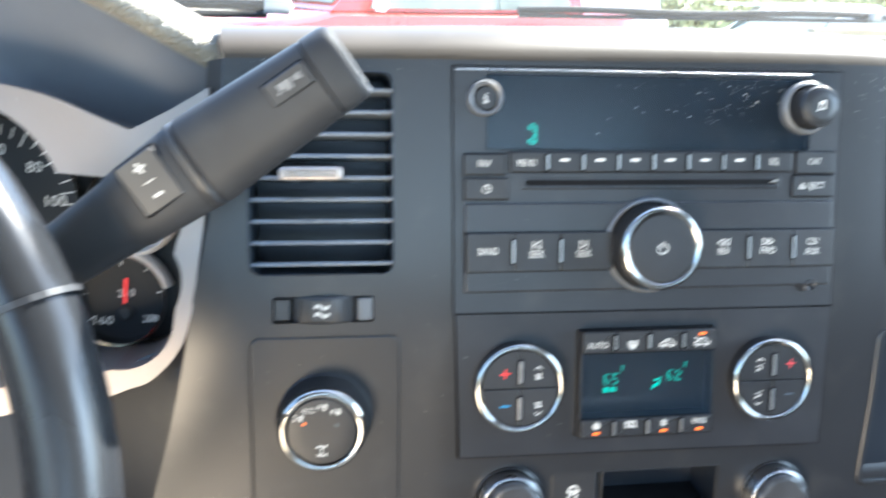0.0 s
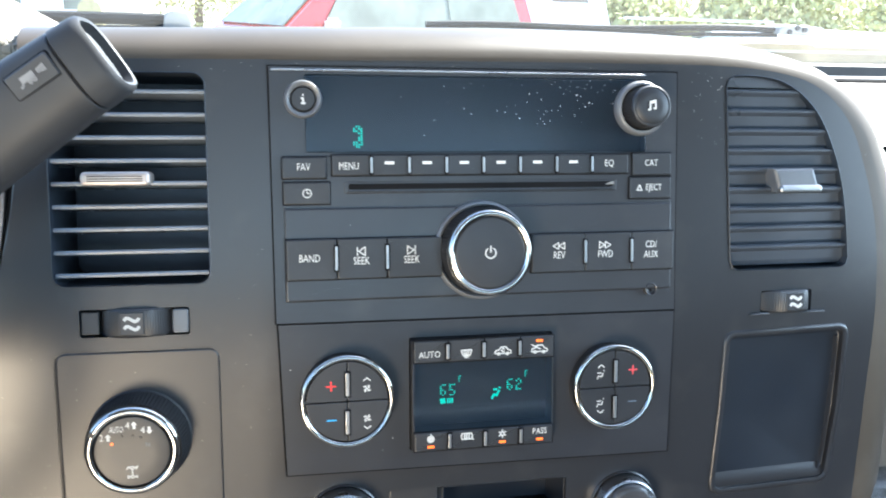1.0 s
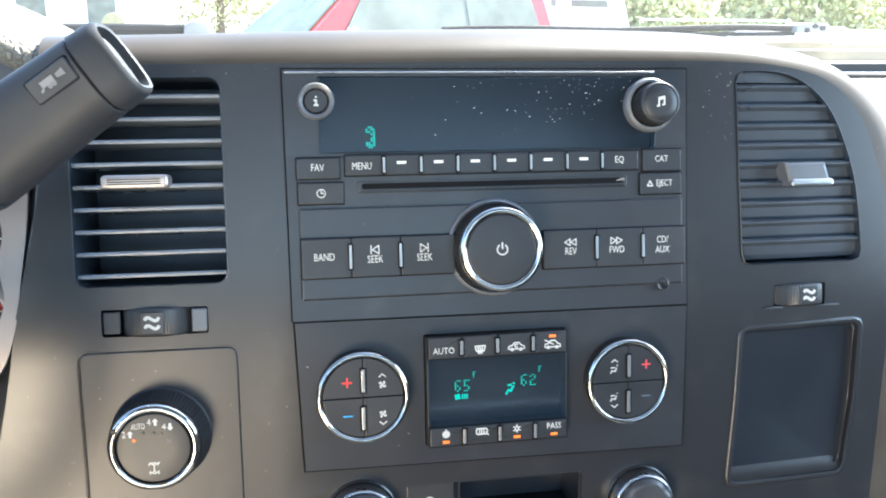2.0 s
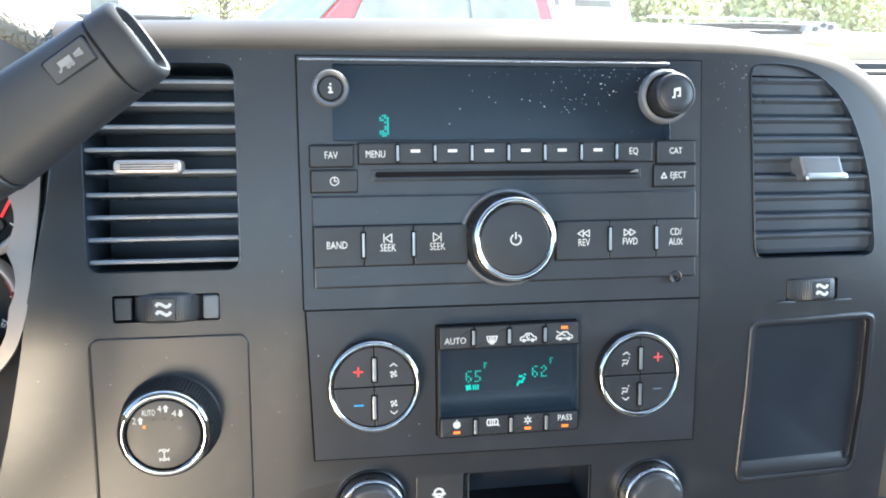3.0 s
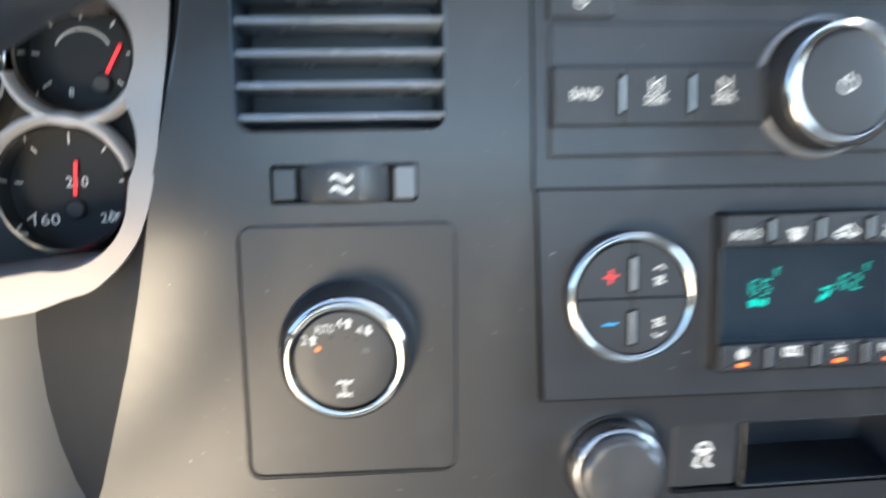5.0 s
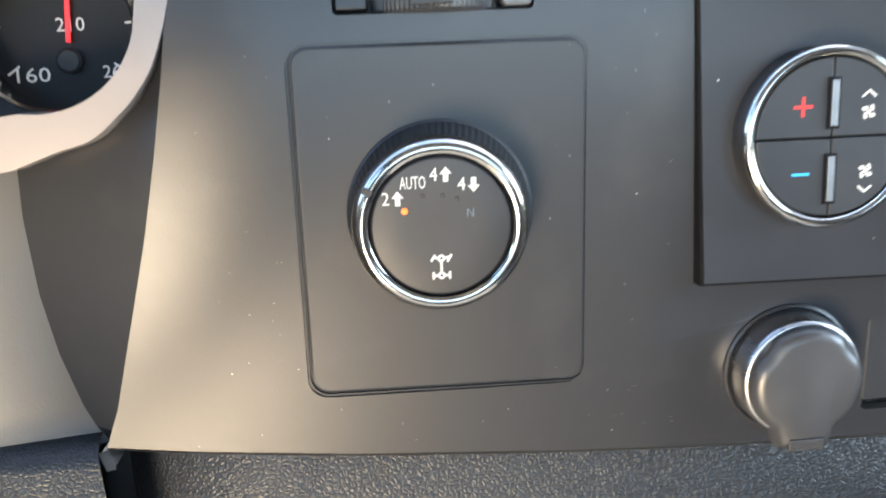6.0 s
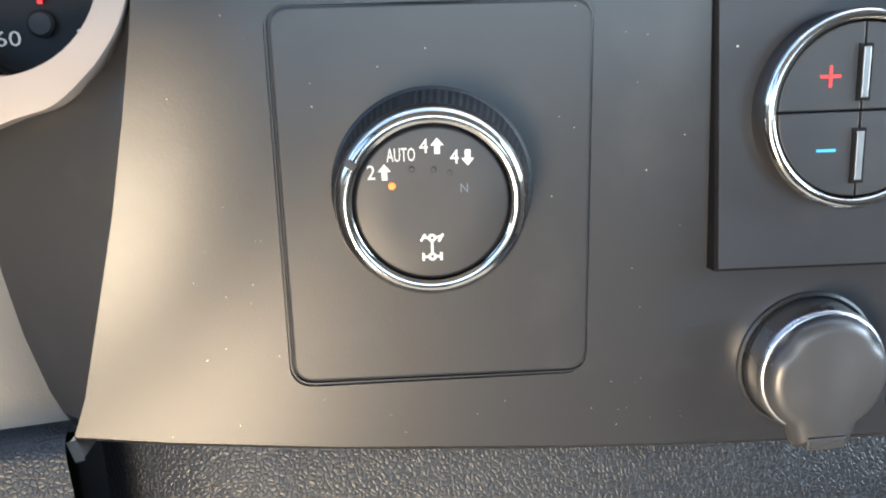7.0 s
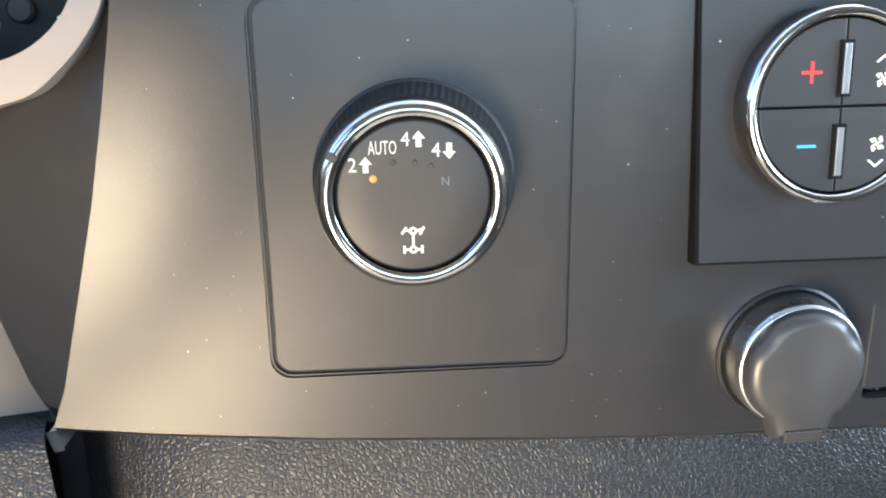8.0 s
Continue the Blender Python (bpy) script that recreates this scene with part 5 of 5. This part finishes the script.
wt.links.new(fres.outputs[0], blend.inputs[0]), wt.links.new(clear.outputs[0], blend.inputs[1]), wt.links.new(gloss.outputs[0], blend.inputs[2])
# Thin translucent film added to lay haze over the view outside.
film, veil, smear = wt.nodes.new("ShaderNodeBsdfTranslucent"), wt.nodes.new("ShaderNodeMixShader"), wt.nodes.new("ShaderNodeTexNoise")
film.inputs[0].default_value = (0.80, 0.78, 0.72, 1)
smear.inputs["Scale"].default_value, smear.inputs["Detail"].default_value = 9.0, 5.0
thin = wt.nodes.new("ShaderNodeMapRange")
thin.inputs["To Min"].default_value, thin.inputs["To Max"].default_value = 0.010, 0.024
wt.links.new(smear.outputs[0], thin.inputs[0]), wt.links.new(thin.outputs[0], veil.inputs[0])
wt.links.new(blend.outputs[0], veil.inputs[1]), wt.links.new(film.outputs[0], veil.inputs[2])
wt.links.new(veil.outputs[0], wt.nodes["Material Output"].inputs[0])
bm = bmesh.new()
rows = []
for k in range(9):
    t = k / 8
    rows.append([(-0.80 + 1.80 * j / 12, 0.74 - 0.90 * t - 0.10 * ((j - 6) / 6) ** 2, 1.498 + 0.545 * t) for j in range(13)])
loft(bm, rows, cap_last=False, closed=False)
mesh = bpy.data.meshes.new("windscreen")
bm.to_mesh(mesh)
bm.free()
mesh.materials.append(wind)
screen = tagged(new("windscreen", mesh), "raked truck windscreen with an added haze film", "windscreen", kind="structure")
screen.visible_shadow = False

# cowl, bonnet and wipers
slabs("cowl", [(-0.85, 0.62, 1.40, 1.05, 0.86, 1.500)], COWL, "dusty plastic cowl below the windscreen", "cowl")
bonnet = thing("truck_bonnet", pose(0, 0, 0), "white truck bonnet beyond the windscreen", "bonnet")
bm = bmesh.new()
loft(bm, [[(x, y, z - 0.05 * ((x - 0.1) / 0.9) ** 2) for x in [-0.8 + 0.15 * k for k in range(13)]] for y, z in ((0.87, 1.475), (1.1, 1.465), (1.5, 1.43), (1.9, 1.36), (2.05, 1.30), (2.08, 1.1))], cap_last=False, closed=False)
part("panel", bm, WHITEPAINT, bonnet, "white painted panel", 50)


def wiper(x0, x1, foot, rise, thick, cap_to):
    w = thing("windscreen_wiper", pose(0, 0, 0), "black windscreen wiper parked along the glass", "wiper", "windscreen wipers")
    n = 14
    arm, blade = [], []
    for k in range(n + 1):
        t = k / n
        x = x0 + (x1 - x0) * t
        arm.append((x, 0.715 - 0.01 * t, foot + rise * t + 0.0015 * math.sin(3 * math.pi * t)))
        blade.append((x, 0.710 - 0.01 * t, foot + rise * t - thick * 1.2))
    for nm, line, rr in (("arm", arm, thick), ("blade", blade, thick * 0.6)):
        bm = bmesh.new()
        loft(bm, [[(x, y + rr * math.cos(a), z + rr * 0.8 * math.sin(a)) for a in [2 * math.pi * j / 8 for j in range(8)]] for x, y, z in line], cap_first=True)
        part(nm, bm, WIPER, w)
    z = foot + rise
    bm = prism([(x1 - 0.004, z - thick), (cap_to - 0.006, z - thick * 1.1), (cap_to, z - thick * 0.3), (cap_to - 0.006, z + thick * 1.2), (x1 + 0.006, z + thick * 1.3), (x1 - 0.002, z + thick * 0.7)], 0.725, 0.690, 0.003)
    cap = part("pivot_cap", bm, CAPGREY, w, "grey wiper arm cap", 40)
    for k in (0, 1, 2) if x1 > 0.3 else ():
        # Black discs stand in for the dark of the cap's openings.
        part("hole", lathe([(0.0034, 0.692), (0.0034, 0.688)], x1 + 0.012 + 0.011 * k, z + (-0.002, 0.0035, 0.001)[k], 16), BLACK, cap)
    return w


wiper(-0.70, -0.102, 1.526, 0.006, 0.0085, -0.072)
right_wiper = wiper(0.20, 0.668, 1.535, 0.006, 0.0055, 0.716)
part("wiper_spine", box(bmesh.new(), 0.46, 0.716, 1.5490, 0.672, 0.722, 1.5520), SILVERPAINT, right_wiper, "thin pale strip over the wiper")

screen_trim = thing("screen_trim", pose(0, 0, 0), "pale strip over a tan panel along the foot of the windscreen", "trim")
part("strip", box(bmesh.new(), 0.622, 0.705, 1.5235, 0.728, 0.720, 1.5310), SILVERPAINT, screen_trim)
part("strip", box(bmesh.new(), 0.731, 0.707, 1.5205, 1.00, 0.720, 1.5290), SILVERPAINT, screen_trim)
part("panel", box(bmesh.new(), 0.600, 0.712, 1.4900, 1.00, 0.730, 1.5225), TAN, screen_trim, "sunlit tan panel")
part("panel_line", box(bmesh.new(), 0.600, 0.709, 1.5120, 1.00, 0.7125, 1.5150), DUST, screen_trim)

# ---- outside ----
slabs("ground", [(-300, -300, -0.3, 300, 300, 0.0)], ASPHALT, "sunlit pale parking lot asphalt", "ground")


def car(name, at, length, width, paint, roofline, belt, label, panes, sill=0.35, wheel_r=0.36, trim=None):
    """A parked car: side roofline as (x, z) from nose to tail, built across y; panes as (from, to, foot)."""
    c = thing(name, at, label, "car")
    w = width / 2
    bm = bmesh.new()
    low = [(0, sill + 0.1), (0.05, sill)] + [(length - 0.05, sill), (length, sill + 0.1)]
    nose = [p for p in roofline if p[1] <= belt + 1e-6]
    hull = [(0.0, belt - 0.25)] + [p for p in nose] + [(length, belt - 0.12)]
    top = sorted(hull)
    xs = [length * k / 24 for k in range(25)]

    def height(x, pts):
        for (a, b), (e, f) in zip(pts, pts[1:]):
            if a <= x <= e:
                return b + (f - b) * (x - a) / max(1e-6, e - a)
        return pts[-1][1]
    rings = []
    for x in xs:
        z = height(x, top)
        b = sill + (0.12 if x in (xs[0], xs[-1]) else 0)
        q = 0.93 if x in (xs[0], xs[-1]) else 1.0
        rings.append([(x, -w * q, b), (x, -w * q * 1.02, (b + z) / 2), (x, -w * q * 0.98, z - 0.05), (x, -w * q * 0.90, z), (x, w * q * 0.90, z), (x, w * q * 0.98, z - 0.05), (x, w * q * 1.02, (b + z) / 2), (x, w * q, b)])
    loft(bm, rings, cap_first=True)
    part("body", bm, paint, c, "", 45)
    peak = max(range(len(roofline)), key=lambda k: roofline[k][1])
    end = next(k for k in range(peak, len(roofline)) if roofline[k][1] < belt + 0.06)
    cab = [p for k, p in enumerate(roofline) if p[1] > belt - 0.02 and k <= end]
    bm = bmesh.new()
    loft(bm, [[(x, -w * (0.92 - 0.16 * (z > belt + 0.05)), z) for x, z in cab], [(x, w * (0.92 - 0.16 * (z > belt + 0.05)), z) for x, z in cab]], cap_first=True)
    part("cabin", bm, paint, c, "", 30)
    x0, x1 = cab[0][0], cab[-1][0]
    ztop = max(z for x, z in cab)
    for s in (-1, 1):
        for k, (a, b, foot) in enumerate(panes):
            quad = [(a + 0.012 - (0.36 if k == 0 else 0), foot), (b - 0.012 + (0.10 if k == len(panes) - 1 else 0), foot), (b - 0.012, ztop - 0.10), (a + 0.012, ztop - 0.10)]
            bm = bmesh.new()
            loft(bm, [[(x, s * w * (0.93 if z < belt + 0.1 else 0.775), z) for x, z in quad], [(x, s * w * (0.945 if z < belt + 0.1 else 0.79), z) for x, z in quad]])
            part("side_window", bm, CARGLASS, c)
    for (xa, za), (xb, zb), nm in ((cab[0], cab[1], "front_window"), (cab[-1], cab[-2], "rear_window")):
        d = -0.015 if nm == "front_window" else 0.015
        bm = bmesh.new()
        p = [(xa + (xb - xa) * t, za + (zb - za) * t) for t in (0.12, 0.9)]
        loft(bm, [[(p[0][0] + d, -w * 0.80, p[0][1]), (p[0][0] + d, w * 0.80, p[0][1]), (p[1][0] + d, w * 0.68, p[1][1]), (p[1][0] + d, -w * 0.68, p[1][1])], [(p[0][0] + 2 * d, -w * 0.80, p[0][1] + 0.01), (p[0][0] + 2 * d, w * 0.80, p[0][1] + 0.01), (p[1][0] + 2 * d, w * 0.68, p[1][1] + 0.01), (p[1][0] + 2 * d, -w * 0.68, p[1][1] + 0.01)]])
        part(nm, bm, CARGLASS, c)
    for x in (length * 0.18, length * 0.80):
        for s in (-1, 1):
            tyre = part("wheel", lathe([(wheel_r, s * w * 0.72), (wheel_r, s * w * 0.98), (wheel_r * 0.92, s * w * 1.03), (wheel_r * 0.66, s * w * 1.03)], x, wheel_r, 36), RUBBER, c)
            part("rim", lathe([(wheel_r * 0.66, s * w * 1.0), (wheel_r * 0.6, s * w * 1.045), (0.05, s * w * 1.02)], x, wheel_r, 24), SATIN, tyre)
    for s in (-1, 1):
        part("headlight", box(bmesh.new(), -0.03, s * w * 0.62 - 0.14, belt - 0.38, 0.06, s * w * 0.62 + 0.14, belt - 0.24), LAMPGLASS, c)
        part("tail_light", box(bmesh.new(), length - 0.05, s * w * 0.70 - 0.10, belt - 0.30, length + 0.03, s * w * 0.70 + 0.10, belt - 0.10), REDPAINT, c)
        mb = box(bmesh.new(), x0 + 0.45, s * w * 1.06 - 0.08, belt, x0 + 0.58, s * w * 1.06 + 0.08, belt + 0.17)
        bmesh.ops.bevel(mb, geom=mb.edges[:], offset=0.03, segments=2, affect="EDGES")
        part("mirror", mb, trim or BLACK, c)
        for (a, b, foot), (e, f, g) in zip(panes, panes[1:]):
            if e - b > 0.1:
                continue
            bm = bmesh.new()
            loft(bm, [[(x, s * w * q, z) for x, z, q in ((b - 0.03, foot, 0.94), (e + 0.03, foot, 0.94), (e + 0.03, ztop - 0.1, 0.785), (b - 0.03, ztop - 0.1, 0.785))], [(x, s * w * q, z) for x, z, q in ((b - 0.03, foot, 0.955), (e + 0.03, foot, 0.955), (e + 0.03, ztop - 0.1, 0.80), (b - 0.03, ztop - 0.1, 0.80))]])
            part("pillar_trim", bm, CARGLASS, c)
    return c


SALOON = [(0.0, 0.72), (0.2, 0.86), (1.2, 0.97), (1.35, 0.99), (2.0, 1.42), (3.1, 1.45), (3.9, 1.04), (4.6, 1.0)]
PICKUP = [(0.0, 0.95), (0.2, 1.10), (1.05, 1.20), (1.15, 1.25), (1.85, 1.84), (4.2, 1.88), (4.58, 1.82), (4.70, 1.25), (5.6, 1.24)]
WAGON = [(0.0, 0.95), (0.2, 1.10), (1.05, 1.20), (1.15, 1.25), (1.85, 1.84), (4.2, 1.90), (4.58, 1.80), (4.68, 1.25)]
SIDES = [(1.75, 2.45, 1.03), (2.50, 3.25, 1.03)]
car("pickup_truck", pose(-1.12, 9.33, 0, 0, 0, 25), 5.7, 1.95, REDPAINT, PICKUP, 1.25, "red four-door pickup truck parked side on", [(1.95, 3.37, 1.28), (3.37, 4.38, 1.28)], 0.55, 0.45, WHITEPAINT)
car("estate_car", pose(0.7, 13.4, 0), 4.8, 1.95, WHITEPAINT, WAGON, 1.25, "white tall estate car parked behind the red pickup", [(2.0, 3.1, 1.46), (3.40, 3.50, 1.50), (3.72, 4.30, 1.50)], 0.55, 0.45)
car("parked_car", pose(5.6, 13.0, 0, 0, 0, -6), 4.7, 1.8, WHITEPAINT, SALOON, 1.0, "white parked car in bright sun", SIDES)
car("parked_car", pose(3.3, 8.3, 0, 0, 0, 4), 4.7, 1.8, WHITEPAINT, SALOON, 1.0, "white parked saloon in bright sun, close by", SIDES)
car("parked_car", pose(-7.5, 13.0, 0, 0, 0, 10), 4.6, 1.8, WHITEPAINT, SALOON, 1.0, "white parked car beside the pickup", SIDES)

house = thing("low_building", pose(-13.5, 40, 0), "pale low building with dark windows", "building")
part("wall", box(bmesh.new(), -9, 0, 0, 9, 7, 3.4), SIDING, house)
bm = bmesh.new()
loft(bm, [[(x, -0.5, 3.4), (x, 3.5, 5.2), (x, 7.5, 3.4)] for x in (-9.6, 9.6)], cap_first=True)
part("roof", bm, ROOFING, house)
for x in (-7, -4.2, -1.4, 3.6, 6.4):
    wdw = part("window", box(bmesh.new(), x - 0.6, -0.04, 1.0, x + 0.6, 0.02, 2.4), CARGLASS, house)
    part("frame", plate(rrect(x - 0.7, 0.9, x + 0.7, 2.5), [rrect(x - 0.58, 1.02, x + 0.58, 2.38)], -0.08, -0.02), WHITEPAINT, wdw)
part("door", box(bmesh.new(), 0.6, -0.06, 0, 1.6, 0.02, 2.1), BARK, house)

cabinet = thing("utility_cabinet", pose(-4.2, 25, 0), "beige round-topped utility cabinet across the lot", "utility box")
part("body", prism([(-0.32, 0.0), (0.32, 0.0), (0.32, 1.2)] + [(0.32 * math.cos(radians(a)), 1.2 + 0.32 * math.sin(radians(a))) for a in range(15, 180, 15)] + [(-0.32, 1.2)], 0.5, 0.0, 0.04), BEIGE, cabinet)

rng = random.Random(5)


def tree(x, y, h, spread, seed):
    r = random.Random(seed)
    t = thing("tree", pose(x, y, 0), "leafy green tree in full sun", "tree", "trees behind the parking lot")
    bm = bmesh.new()
    loft(bm, [[(w * math.cos(a) + dx, w * math.sin(a), z) for a in [2 * math.pi * j / 8 for j in range(8)]] for z, w, dx in ((0, 0.26, 0), (h * 0.25, 0.19, 0.05), (h * 0.5, 0.13, 0.12), (h * 0.8, 0.05, 0.1))])
    limbs = []
    for k in range(9):
        a, z0, ln = 2 * math.pi * k / 9 + r.random(), h * (0.18 + 0.06 * k), spread * (0.8 - 0.05 * k)
        e = Vector((math.cos(a) * ln, math.sin(a) * ln, z0 + ln * (0.35 + 0.3 * r.random())))
        s = Vector((0.08, 0, z0))
        limbs.append((s, e))
        loft(bm, [[tuple(s.lerp(e, q) + Vector((w * math.cos(b), w * math.sin(b), 0))) for b in [2 * math.pi * j / 5 for j in range(5)]] for q, w in ((0, 0.09), (0.5, 0.05), (1, 0.015))])
    part("trunk", bm, BARK, t)
    verts, faces = [], []
    for k in range(2600):
        s, e = limbs[r.randrange(len(limbs))]
        c = s.lerp(e, 0.35 + 0.75 * r.random()) + Vector((r.gauss(0, 0.32), r.gauss(0, 0.32), r.gauss(0.1, 0.36))) * spread / 2.2
        u = Vector((r.gauss(0, 1), r.gauss(0, 1), r.gauss(0, 0.6))).normalized() * (0.10 + 0.10 * r.random())
        v = u.cross(Vector((r.gauss(0, 1), r.gauss(0, 1), r.gauss(0, 1)))).normalized() * (0.06 + 0.05 * r.random())
        i = len(verts)
        verts += [c - u, c + v, c + u, c - v]
        faces.append((i, i + 1, i + 2, i + 3))
    mesh = bpy.data.meshes.new("crown")
    mesh.from_pydata([tuple(p) for p in verts], [], faces)
    mesh.materials.append(LEAF)
    crown = new("crown", mesh)
    crown.parent = t


for k in range(13):
    tree(-20 + 4.6 * k + rng.uniform(-1, 1), (47 if k < 6 else 27) + rng.uniform(-3, 6) - (3 if k > 7 else 0), rng.uniform(6, 9), rng.uniform(2.6, 3.6), 20 + k)

# a thick hedge behind the lot
r = random.Random(3)
verts, faces = [], []
for k in range(110000):
    x, h = r.uniform(-34, 46), r.random() ** 0.8
    if x < 5 and r.random() < 0.85:
        continue
    c = Vector((x, (24 if x > 5 else 46) + 0.02 * x * x / 10 + r.gauss(0, 0.7), 0.1 + h * (2.6 + 0.9 * math.sin(x * 0.9) + 0.5 * math.sin(x * 2.3))))
    u = Vector((r.gauss(0, 1), r.gauss(0, 0.5), r.gauss(0, 1))).normalized() * (0.06 + 0.08 * r.random())
    v = u.cross(Vector((r.gauss(0, 1), r.gauss(0, 1), r.gauss(0, 1)))).normalized() * (0.045 + 0.05 * r.random())
    i = len(verts)
    verts += [tuple(c - u), tuple(c + v), tuple(c + u), tuple(c - v)]
    faces.append((i, i + 1, i + 2, i + 3))
mesh = bpy.data.meshes.new("hedge")
mesh.from_pydata(verts, [], faces)
mesh.materials.append(LEAF)
tagged(new("hedge", mesh), "thick sunlit yellow-green hedge behind the lot", "hedge", kind="stuff")
